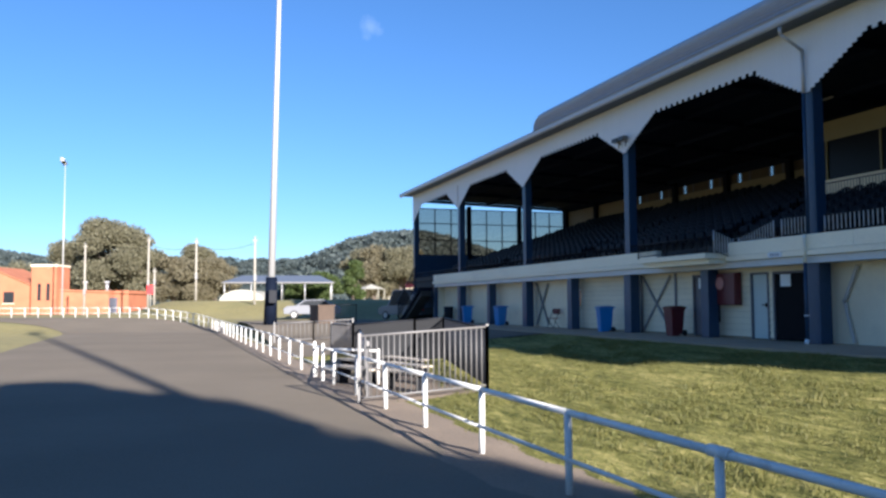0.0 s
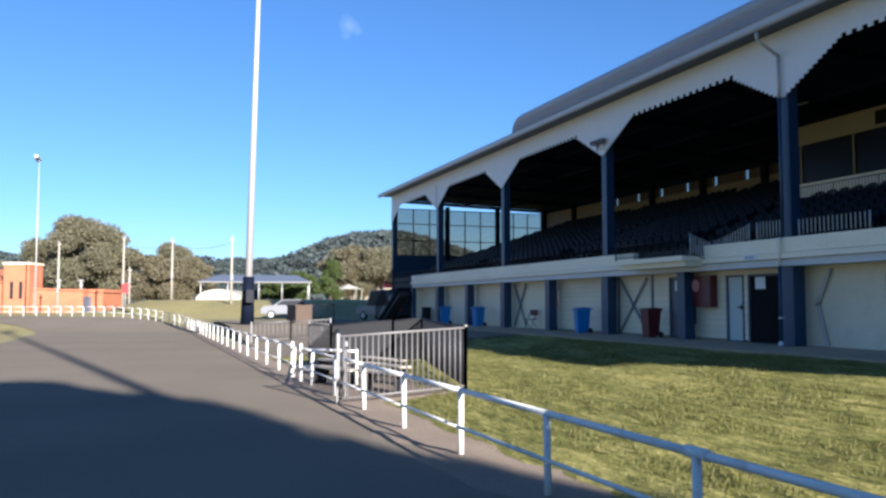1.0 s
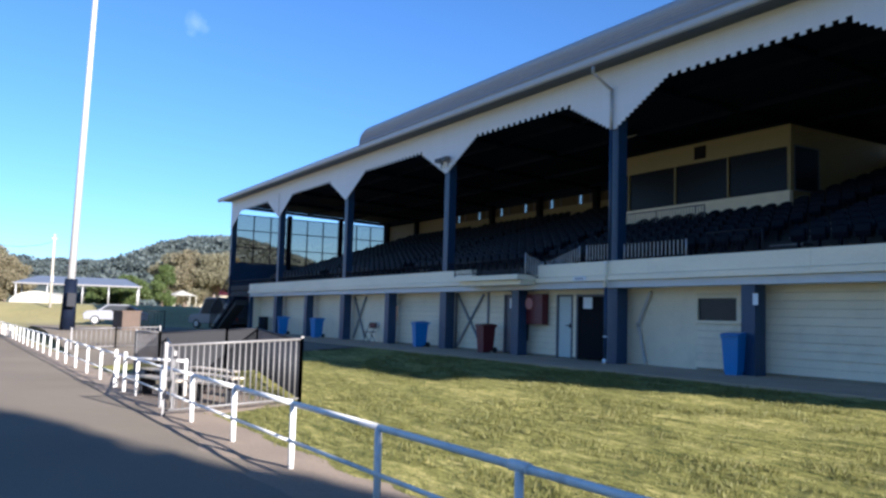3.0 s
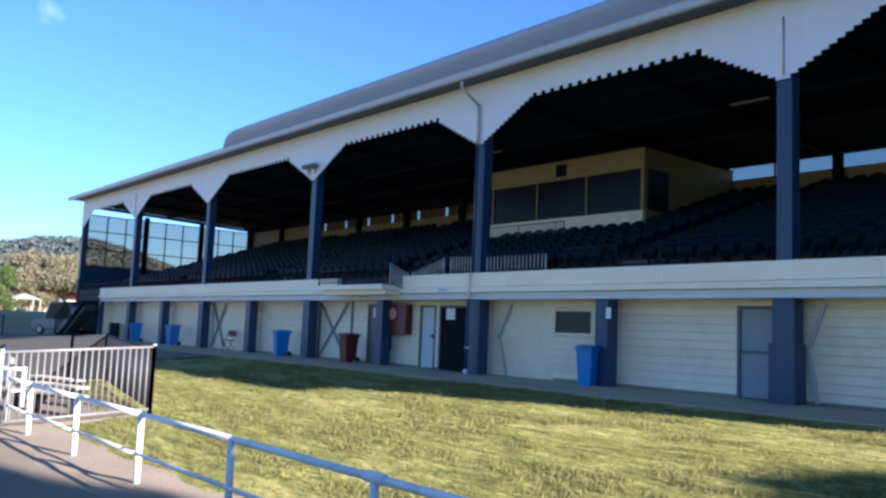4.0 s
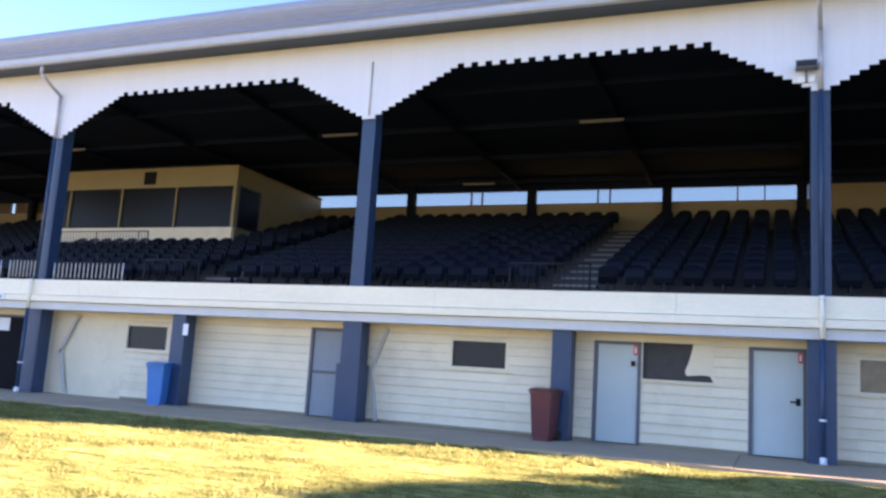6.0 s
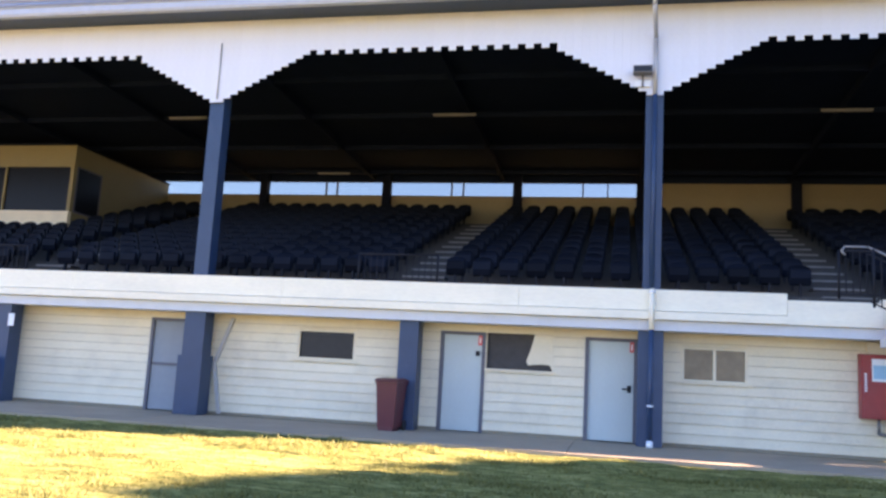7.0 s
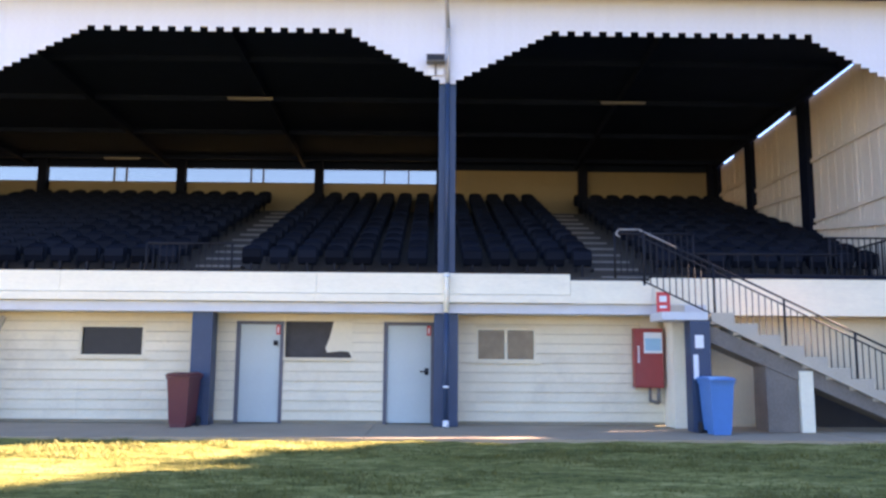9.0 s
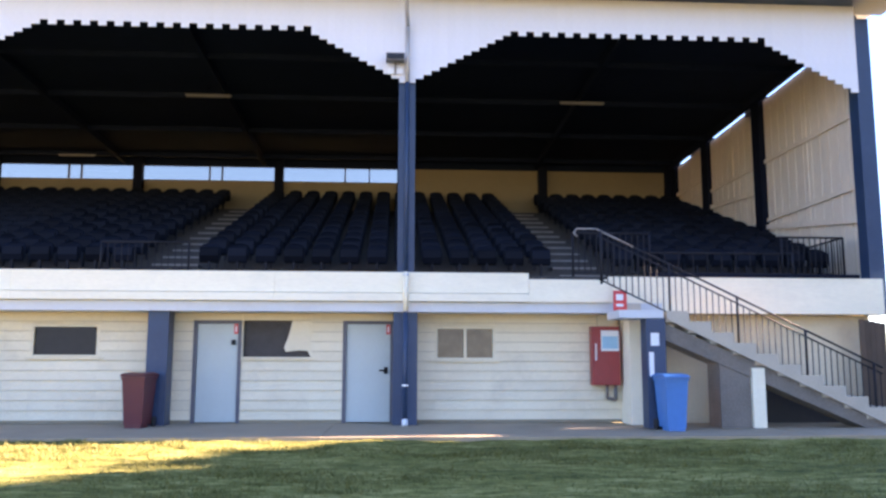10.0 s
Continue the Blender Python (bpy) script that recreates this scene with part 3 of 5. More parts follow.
part("upper_band", one_box(2.453, PX1, -0.34, -0.16, 2.52, 2.86), CREAM_CONC, par, bevel=0.012)
part("lower_band", one_box(2.453, PX1, -0.39, -0.16, 2.40, 2.515), CREAM_CONC, par, bevel=0.012)
thing("beam", one_box(PX0, 5.15, -0.3, 0.3, 2.2, 2.395), STEEL_BLUE, "blue-grey painted beam under the balcony", "beam", "structure", 0.01)
thing("balcony_soffit", one_box(PX0, 5.1, 0.303, 0.62, 2.22, 2.3), CREAM, "cream soffit behind the balcony beam", "soffit", "structure")

# landing that juts out where the parapet is broken
landing = holder("landing", Matrix(), "cream concrete stair landing jutting from the balcony", "landing", kind="structure")
part("landing_slab", one_box(GAP0, GAP1, -1.15, -0.16, 2.50, 2.66), CREAM_CONC, landing, bevel=0.015)
part("landing_corbel", one_box(GAP0 + 0.1, GAP1 - 0.1, -0.95, -0.31, 2.34, 2.496), CREAM_CONC, landing, bevel=0.015)


def picket_rail(name, p, q, height, mat, label, step=0.11, r=0.012, category="railing", rails=None):
    """A picket railing between two foot points, with a top and bottom rail."""
    p, q = Vector(p), Vector(q)
    rail = holder(name, Matrix(), label, category)
    up = Vector((0, 0, height))
    part("top_rail", one_tube(p + up, q + up, 0.022), rails or mat, rail)
    low = Vector((0, 0, 0.08))
    part("bottom_rail", one_tube(p + low, q + low, 0.016), rails or mat, rail)
    n = max(2, round((q - p).length / step))
    me = None
    for i in range(n + 1):
        f = p + (q - p) * i / n
        end = i in (0, n) or (n > 30 and i % 14 == 0)
        if end:
            part("post", one_tube(f, f + up, 0.025), mat, rail)
        else:
            if me is None:
                me = mesh_of("picket", one_tube((0, 0, 0.08), (0, 0, height), r, n=5), mat)
            piece("picket", me, rail, Matrix.Translation(f))
    return rail


picket_rail("railing", (GAP1 + 0.1, -0.9, 2.66), (GAP1 + 0.1, -0.2, 2.42), 0.7, GALV, "pale steel picket railing sloping along the landing side", 0.1, 0.018, rails=BLACK)
picket_rail("railing", (-22.4, -0.05, 2.6), (-20.85, -0.05, 3.0), 0.53, GALV, "pale steel picket railing rising behind the parapet", 0.12, 0.016, rails=BLACK)
picket_rail("railing", (-20.5, -0.05, 2.98), (-19.45, -0.05, 2.98), 0.56, GALV, "short pale steel picket railing behind the parapet", 0.13, 0.016, rails=BLACK)
picket_rail("railing", (-18.85, -0.05, 2.98), (-16.5, -0.05, 2.98), 0.5, GALV, "pale steel picket railing behind the parapet", 0.15, 0.016, rails=BLACK)
picket_rail("railing", (GAP0, -1.1, 2.66), (GAP1, -1.1, 2.66), 0.5, BLACK, "black picket railing along the landing edge", 0.12)
picket_rail("railing", (-24.0, 4.6, 4.25), (-20.0, 4.6, 4.25), 0.95, GREY_STEEL, "grey picket railing across the tiers", 0.13)

# ---- lower wall with doors and windows ----
WY = 0.45
OPEN = [  # x0, x1, z0, z1
    (-25.5, -24.7, 0.0, 2.08), (-22.5, -21.68, 0.0, 2.05), (-21.5, -19.6, 0.0, 2.05), (-16.58, -15.2, 1.27, 1.95), (-11.0, -9.98, 0.0, 2.06),
    (-7.45, -6.12, 1.31, 1.96), (-4.26, -3.3, 0.0, 2.05), (-3.27, -1.91, 1.32, 2.05), (-1.26, -0.22, 0.0, 2.05), (0.62, 1.86, 1.27, 1.95),
    (-34.7, -33.6, 0.95, 1.75)]
OPEN.sort()
wall = holder("wall_lower", Matrix(), "cream-painted weatherboard wall under the balcony", "wall", kind="structure")
solid = []
x = PX0
for a, b, z0, z1 in OPEN:
    if a > x + 0.01:
        solid.append((x, a, 0.0, 2.22))
    if z0 > 0:
        solid.append((a, b, 0.0, z0))
    solid.append((a, b, z1, 2.22))
    x = b
solid.append((x, 4.9, 0.0, 2.22))
SHEETED = ((-52.5, -43.5), (-19.6, -16.9))
for a, b, z0, z1 in solid:
    plain = any(u <= (a + b) / 2 <= v for u, v in SHEETED)
    part("wall_core", one_box(a, b, WY, WY + 0.12, z0, z1), CREAM if plain else BACKING, wall)
rng = random.Random(4)
for a, b, z0, z1 in solid:
    if any(u <= (a + b) / 2 <= v for u, v in SHEETED):
        continue
    cuts = [a]
    while b - cuts[-1] > 9.0:
        cuts.append(cuts[-1] + 6.4)
    cuts.append(b)
    for u, v in zip(cuts, cuts[1:]):
        z = 0.06
        while z < z1 - 0.02:
            top = min(z + 0.196, z1)
            lo = max(z, z0)
            if top - lo > 0.03:
                bm = B()
                j = rng.uniform(-0.004, 0.004)
                prism(bm, [(WY - 0.042 + j, lo + 0.004), (WY - 0.003, lo + 0.004), (WY - 0.003, top - 0.003), (WY - 0.014 + j, top - 0.003)], "x", u + 0.0006, v - 0.0006)
                part("weatherboard", bm, CREAM, wall)
            z += 0.196
thing("room_back", one_box(PX0, 4.9, 4.0, 4.1, 0, 2.2), DARK, "dark back wall of the rooms under the stand", "wall", "structure")
thing("room_end", one_box(PX0 - 0.12, PX0, 0.0, 12, 0, 2.25), CREAM, "cream end wall of the rooms under the stand", "wall", "structure")
for x in (-5.5, -2.0, 4.78):
    thing("room_partition", one_box(x, x + 0.1, 0.58, 3.99, 0, 2.2), DARK, "dark partition inside the rooms", "wall", "structure")
thing("pier", one_box(4.47, 4.9, -0.28, 0.42, 0.0, 2.19), CREAM_CONC, "cream-painted pier at the stair end of the wall", "pier", "structure", 0.015)


def door(x0, x1, z1, mat, label, midrail=None, handle=True, sign=False):
    d = holder("door", Matrix.Translation((x0, WY, 0)), label, "door", kind="structure")
    w = x1 - x0
    bm = B()
    box(bm, 0.0, 0.07, -0.05, 0.1, 0, z1)
    box(bm, w - 0.07, w, -0.05, 0.1, 0, z1)
    box(bm, 0.072, w - 0.072, -0.048, 0.1, z1 - 0.06, z1)
    part("door_frame", bm, FRAME_BROWN, d)
    leaf = part("door_leaf", one_box(0.075, w - 0.075, 0.0, 0.045, 0.02, z1 - 0.065), mat, d, bevel=0.004)
    if midrail:
        part("push_bar", one_box(0.09, w - 0.09, -0.03, -0.002, midrail, midrail + 0.06), FRAME_BROWN, d)
    if handle:
        bm = B()
        box(bm, w - 0.2, w - 0.12, -0.012, -0.002, 0.98, 1.12)
        tube(bm, (w - 0.16, -0.05, 1.05), (w - 0.3, -0.05, 1.05), 0.016)
        tube(bm, (w - 0.16, -0.05, 1.05), (w - 0.16, -0.002, 1.05), 0.02)
        part("door_handle", bm, BLACK, d)
    if sign:
        part("notice", one_box(w - 0.16, w - 0.08, -0.006, -0.002, 1.78, 1.98), RED_SIGN, d, "small red and white notice")
        part("notice_text", one_box(w - 0.135, w - 0.105, -0.009, -0.0065, 1.82, 1.94), PAPER, d)
    return d


door(-4.26, -3.3, 2.05, DOOR_GREY, "pale blue-grey flush door with a dark frame, shut", sign=True, handle=False)
thing("padlock", one_box(-3.5, -3.42, WY - 0.05, WY + 0.0, 1.56, 1.66), BLACK, "black padlock box on the blue-grey door", "lock", bevel=0.01)
door(-1.26, -0.22, 2.05, DOOR_GREY, "pale blue-grey flush door with a black lever handle, shut", sign=True)
door(-11.0, -9.98, 2.06, SCREEN_GREY, "grey screen door with a dark push bar, shut", midrail=1.0, handle=False)
door(-22.5, -21.68, 2.05, DOOR_GREY, "pale blue door beside the dark entry, shut")
door(-25.5, -24.7, 2.08, FRAME_BROWN, "dark door with a paper notice, shut", handle=False)
door(-21.5, -19.6, 2.05, DARK, "dark double door with a paper notice, shut", handle=False)
for x, z in ((-25.2, 1.6), (-21.2, 1.6)):
    thing("paper_notice", one_box(x, x + 0.42, WY - 0.012, WY - 0.006, z, z + 0.36), PAPER, "white paper notice taped on a dark door", "notice")


def window(x0, x1, z0, z1, mat, label, mullion=False):
    w = holder("window", Matrix.Translation((x0, WY, z0)), label, "window", kind="structure")
    a, h = x1 - x0, z1 - z0
    bm = B()
    for u, v, s, t in ((0, 0.05, 0, h), (a - 0.05, a, 0, h), (0.051, a - 0.051, h - 0.05, h), (0.051, a - 0.051, 0, 0.04)):
        box(bm, u, v, -0.03, 0.09, s, t)
    if mullion:
        box(bm, a / 2 - 0.03, a / 2 + 0.03, -0.025, 0.08, 0.041, h - 0.051)
    part("window_frame", bm, CREAM, w)
    for k in range(2 if mullion else 1):
        n = 2 if mullion else 1
        part("pane", one_box(0.05 + k * (a - 0.1) / n, 0.05 + (k + 1) * (a - 0.1) / n, 0.03, 0.036, 0.04, h - 0.05), mat, w)
    part("window_sill", one_box(-0.1, a + 0.1, -0.075, -0.035, -0.045, -0.003), CREAM, w, bevel=0.006)
    return w


window(-7.45, -6.12, 1.31, 1.96, GLASS_DARK, "dark louvred window with a cream sill")
window(-16.58, -15.2, 1.27, 1.95, GLASS_DARK, "dark window with a cream sill")
window(0.62, 1.86, 1.27, 1.95, FROST, "two-pane frosted window with a cream sill", True)
window(-34.7, -33.6, 0.95, 1.75, FROST, "pale two-pane window in the cream wall", True)

# hatch with a torn cream sheet
bm = B()
edge = [(0.98, 0.73), (1.36, 0.73), (1.36, 0.0), (1.3, 0.12), (1.12, 0.13), (0.86, 0.1), (0.82, 0.18), (0.9, 0.4), (0.94, 0.55)]
prism(bm, [(-3.27 + u, 1.32 + v) for u, v in edge], "y", WY - 0.02, WY + 0.01)
thing("torn_sheet", bm, CREAM, "torn cream sheet hanging over a dark serving hatch", "sheet")
thing("hatch_board", one_box(-3.27, -1.91, WY + 0.06, WY + 0.09, 1.33, 2.04), HATCH, "dull dark board behind the torn sheet", "board")
bm = B()
box(bm, -3.3, -1.85, WY - 0.07, WY - 0.036, 1.27, 1.315)
thing("hatch_sill", bm, CREAM, "cream sill under the serving hatch", "sill", "structure")


def brace(pts, label, mat=BRACE):
    bm = B()
    for p, q in pts:
        p, q = Vector(p), Vector(q)
        d = (q - p).normalized()
        s = Vector((d.z, 0, -d.x)) * 0.038
        vs = []
        for y in (WY - 0.1, WY - 0.04):
            vs.append([bm.verts.new((v.x, y, v.z)) for v in (p + s, q + s, q - s, p - s)])
        for i in range(4):
            bm.faces.new((vs[0][i], vs[0][(i + 1) % 4], vs[1][(i + 1) % 4], vs[1][i]))
        bm.faces.new(vs[0])
        bm.faces.new(vs[1][::-1])
    bmesh.ops.recalc_face_normals(bm, faces=bm.faces)
    thing("brace", bm, mat, label, "brace", "structure")


brace([((-9.33, 0, 1.15), (-8.98, 0, 2.12)), ((-9.36, 0, 1.2), (-9.14, 0, 0.02))], "grey timber brace bent against the wall")
brace([((-18.4, 0, 0.05), (-18.72, 0, 1.2)), ((-18.72, 0, 1.1), (-18.22, 0, 2.1))], "grey timber brace beside the post")
brace([((-28.6, 0, 0.1), (-26.8, 0, 2.1))], "grey diagonal brace on the cream gate", BRACE_DARK)
brace([((-28.6, 0, 2.1), (-26.8, 0, 0.1))], "grey crossing brace on the cream gate", BRACE_DARK)
brace([((-38.2, 0, 0.1), (-36.9, 0, 2.1))], "grey diagonal brace on the cream wall", BRACE_DARK)
brace([((-38.2, 0, 2.1), (-36.9, 0, 0.1))], "grey crossing brace on the cream wall", BRACE_DARK)
for x in (-26.5, -28.75):
    thing("batten", one_box(x - 0.06, x + 0.06, WY - 0.06, WY - 0.036, 0.02, 2.18), FRAME_BROWN, "dark upright batten beside the cream gate", "batten", "structure")

# ---- south stair ----
def stair(x_top, x_bot, sign, label, mat=STEP):
    st = holder("stair", Matrix(), label, "stair", kind="structure")
    n = 11
    run, rise = (x_bot - x_top) / n, 2.2 / n
    for i in range(n):
        xa, xb = x_top + run * i, x_top + run * (i + 1) + 0.03 * sign
        part("step", one_box(min(xa, xb), max(xa, xb), -1.2, -0.42, 2.2 - rise * (i + 1) - 0.03, 2.2 - rise * i - rise + rise * 0.92), mat, st, bevel=0.008)
    bm = B()
    prism(bm, [(x_top, 2.2 - rise - 0.05), (x_bot, -0.03), (x_bot - 0.8 * sign, -0.03), (x_top, 2.2 - rise - 0.36)], "y", -1.15, -0.47)
    part("stair_soffit", bm, PIER_GREY if sign > 0 else TIER, st, "dark weathered underside")
    bm = B()
    out = []
    for i in range(n):
        xa = x_top + run * i
        out += [(xa, 2.2 - rise * i - rise * 0.06), (xa + run, 2.2 - rise * i - rise * 0.06)]
    out += [(x_bot, 0.0), (x_bot - 0.36 * sign, 0.0), (x_top, 2.03)]
    prism(bm, out, "y", -1.26, -1.203)
    part("stringer", bm, mat, st)
    return st


stair(4.92, 9.6, 1, "pale concrete stair running down along the stand front")
thing("stair_head", one_box(4.0, 4.86, -1.25, -0.4, 2.05, 2.2), STEEL_BLUE, "blue-grey edged landing at the stair head", "landing", "structure", 0.01)
thing("stair_kerb", one_box(4.28, 4.6, -0.68, -0.4, 2.2, 2.36), STEP, "grey concrete kerb at the stair head", "kerb", "structure", 0.01)
thing("stair_pier", one_box(6.545, 6.79, -1.2, -0.6, 0.0, 1.12), CREAM_CONC, "cream-painted pier under the stair", "pier", "structure", 0.01)
thing("stair_back_wall", one_box(5.15, SOUTH, -0.3, -0.16, 2.2, 2.93), CREAM_CONC, "cream parapet behind the stair", "parapet", "structure", 0.01)
thing("stair_head_wall", one_box(4.075, 5.148, -0.296, -0.16, 2.4, 2.93), CREAM_CONC, "cream parapet behind the stair head", "parapet", "structure", 0.01)
thing("balcony_kerb", one_box(5.0, 9.3, -0.31, -0.13, 2.932, 3.01), NAVY_DARK, "dark painted kerb along the balcony edge", "kerb", "structure", 0.008)
thing("under_stair_wall", one_box(5.15, SOUTH, 0.3, 0.4, 0.0, 2.2), CREAM, "cream boarded wall behind the stair", "wall", "structure")
# dark triangle before the cream wall stands for shade under the open stair
bm = B()
prism(bm, [(6.72, 0.0), (9.5, 0.0), (6.72, 1.45)], "y", 0.24, 0.297)
thing("under_stair_shade", bm, TIER, "dark sheet standing for the shade under the stair", "panel", "structure")
for i in range(9):
    thing("weatherboard_under", one_box(5.2, 6.5, 0.27, 0.296, 0.05 + 0.22 * i, 0.26 + 0.22 * i), CREAM, "cream weatherboard behind the stair", "board", "structure", 0.005)
thing("under_stair_block", one_box(5.95, 6.54, -1.12, -0.5, 0.0, 1.22), PIER_GREY, "grey weathered block wall under the stair", "wall", "structure", 0.01)


def stair_rail():
    r = holder("stair_rail", Matrix(), "black picket stair railing, handrail worn silver and paler where sunlit", "railing")
    top = [Vector((3.25, -1.2, 3.6)), Vector((3.18, -1.2, 3.67)), Vector((3.24, -1.2, 3.75)), Vector((3.62, -1.2, 3.75)), Vector((9.1, -1.2, 1.13))]
    for p, q in zip(top, top[1:]):
        if q.x > 8:
            # pale only along the sunlit start; the unlit run is coloured black
            mid = p + (q - p) * 0.13
            part("handrail", one_tube(p, mid, 0.017), RAIL_LIGHT, r)
            part("handrail", one_tube(mid, q, 0.02), BLACK, r)
        else:
            part("handrail", one_tube(p, q, 0.017), RAIL_LIGHT, r)
    slope = (1.13 - 3.75) / 5.48
    d = Vector((0, 0, -0.12))
    part("second_rail", one_tube(top[3] + d, top[4] + d, 0.016), BLACK, r)
    low = Vector((0, 0, -0.95))
    part("bottom_rail", one_tube(top[3] + low, top[4] + low, 0.016), BLACK, r)
    me = mesh_of("picket", one_tube((0, 0, -0.95), (0, 0, -0.12), 0.011, n=5), BLACK)
    for i in range(46):
        x = 3.7 + 5.35 * i / 45
        z = 3.75 + slope * (x - 3.62)
        if i % 11 == 0:
            part("post", one_tube((x, -1.2, z - 1.02), (x, -1.2, z), 0.024), BLACK, r)
        else:
            piece("picket", me, r, Matrix.Translation((x, -1.2, z)))
    return r


stair_rail()
picket_rail("railing", (-57.0, -0.1, 2.98), (-27.0, -0.1, 2.98), 0.3, BLACK, "low black picket rail behind the parapet", 0.2)
picket_rail("railing", (5.0, -0.1, 2.95), (8.0, -0.1, 2.95), 0.5, BLACK, "low black picket rail along the balcony edge", 0.3)
picket_rail("railing", (8.0, 0.35, 2.95), (9.35, 0.35, 2.95), 0.92, BLACK, "black picket railing at the end of the balcony", 0.12)
picket_rail("railing", (9.35, 0.35, 2.95), (9.35, 1.9, 2.95), 0.92, BLACK, "black picket railing returning to the end wall", 0.12)
for a in (-14.8, -5.05):
    picket_rail("railing", (a - 0.95, -0.1, 2.95), (a + 0.75, -0.1, 2.95), 0.62, BLACK, "black picket railing across the foot of an aisle", 0.13, 0.009)
picket_rail("railing", (3.4, -0.1, 2.95), (5.0, -0.1, 2.95), 0.9, BLACK, "black picket railing at the stair head", 0.12)
gate = holder("timber_gate", Matrix(), "dark timber slat gate at the foot of the stand's end", "gate")
for i in range(5):
    part("slat", one_box(9.2 + 0.11 * i, 9.305 + 0.11 * i, -0.35, -0.31, 0.02, 2.1 - 0.02 * i), GATE_WOOD, gate)
part("gate_rail", one_box(9.2, 9.74, -0.308, -0.28, 0.5, 0.6), GATE_WOOD, gate)

# north stair, the mirror of the other
stair(-52.6, -57.2, -1, "dark concrete stair running down at the far end of the stand", NAVY_DARK)
thing("stair_rail_far", one_tube((-52.3, -1.56, 3.7), (-57.2, -1.56, 1.1), 0.03), NAVY, "dark handrail of the far stair", "railing")
bm = B()
for i in range(20):
    x = -52.5 - 0.23 * i
    tube(bm, (x, -1.56, 2.15 - 0.48 * (0.23 * i)), (x, -1.56, 3.55 - 0.53 * 0.23 * i), 0.02, n=4)
thing("stair_pickets_far", bm, NAVY_DARK, "dark pickets of the far stair railing", "railing", "stuff")

# ---- commentary box ----
cb = holder("commentary_box", Matrix(), "ochre-yellow commentary box with wide dark windows above the tiers", "booth")
bx0, bx1, by, bz0, bz1 = -26.2, -17.9, 6.25, 5.12, 7.8
wz0, wz1 = 5.62, 7.08
part("front_top", one_box(bx0, bx1, by, by + 0.1, wz1, bz1), YELLOW, cb)
part("front_sill", one_box(bx0, bx1, by - 0.06, by + 0.1, bz0, wz0 - 0.002), CREAM, cb, "cream sill band")
for x in (bx0, -25.35, -22.9, -20.45, bx1 - 0.12):
    part("mullion", one_box(x, x + (0.3 if x == bx0 else 0.12 if x > -19 else 0.06), by - 0.01, by + 0.1, wz0, wz1 - 0.002), YELLOW, cb)
part("window_glass", one_box(bx0 + 0.2, bx1 - 0.12, by + 0.05, by + 0.06, wz0, wz1), BOOTH_GLASS, cb)
side = part("side_wall", one_box(bx1 - 0.1, bx1, by + 0.105, 11.9, bz0, bz1), YELLOW, cb)
part("side_window", one_box(bx1 + 0.003, bx1 + 0.012, by + 0.2, by + 1.4, wz0 + 0.05, wz1), BOOTH_GLASS, cb)
bm = B()
for u, v, s, t in ((0.15, 0.2, wz0, wz1 + 0.05), (1.4, 1.45, wz0, wz1 + 0.05), (0.201, 1.399, wz1, wz1 + 0.05), (0.201, 1.399, wz0, wz0 + 0.05)):
    box(bm, bx1 + 0.003, bx1 + 0.03, by + u, by + v, s, t)
part("side_window_frame", bm, FRAME_BROWN, cb)
part("air_vent", one_box(-21.9, -21.4, by - 0.05, by - 0.003, 7.2, 7.66), DARK, cb, "dark square air vent", bevel=0.02)
part("box_roof", one_box(bx0 - 0.05, bx1 + 0.05, by - 0.08, 11.9, bz1 + 0.003, bz1 + 0.05), NAVY_DARK, cb)


# ---- seats on the tiers ----
AISLES = [3.85, -5.05, -14.8, -24.4, -34.0, -43.6, -53.2]


def seat_parts():
    bm = B()
    n = 6
    grid = []
    for i in range(n + 1):
        u = -1 + 2 * i / n
        col = []
        for j in range(5):
            v = j / 4
            w = 0.225 * (1 - 0.16 * max(0, v - 0.6) / 0.4)
            col.append(((u * w), 0.12 + 0.06 * v - 0.05 * u * u, 0.42 + 0.38 * v - (0.05 * u * u if j == 4 else 0)))
        grid.append(col)
    front = [[bm.verts.new(p) for p in c] for c in grid]
    back = [[bm.verts.new((p[0], p[1] + 0.03, p[2])) for p in c] for c in grid]
    for i in range(n):
        for j in range(4):
            bm.faces.new((front[i][j], front[i + 1][j], front[i + 1][j + 1], front[i][j + 1])).smooth = True
            bm.faces.new((back[i][j + 1], back[i + 1][j + 1], back[i + 1][j], back[i][j])).smooth = True
        bm.faces.new((front[i][4], front[i + 1][4], back[i + 1][4], back[i][4]))
    for j in range(4):
        bm.faces.new((front[0][j], front[0][j + 1], back[0][j + 1], back[0][j]))
        bm.faces.new((front[n][j + 1], front[n][j], back[n][j], back[n][j + 1]))
    rest = bm
    bm = B()
    prism(bm, [(0.06, 0.35), (0.0, 0.37), (-0.05, 0.5), (-0.035, 0.67), (0.0, 0.7), (0.03, 0.66), (0.02, 0.5), (0.1, 0.4)], "x", -0.205, 0.205)
    pan = bm
    bm = B()
    box(bm, -0.02, 0.02, -0.02, 0.06, 0.0, 0.385)
    box(bm, -0.18, 0.18, -0.05, 0.09, 0.0, 0.015)
    return rest, pan, bm


rest, pan, leg = seat_parts()
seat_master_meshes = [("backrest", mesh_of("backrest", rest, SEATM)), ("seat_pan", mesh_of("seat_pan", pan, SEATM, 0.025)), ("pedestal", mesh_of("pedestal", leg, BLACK))]


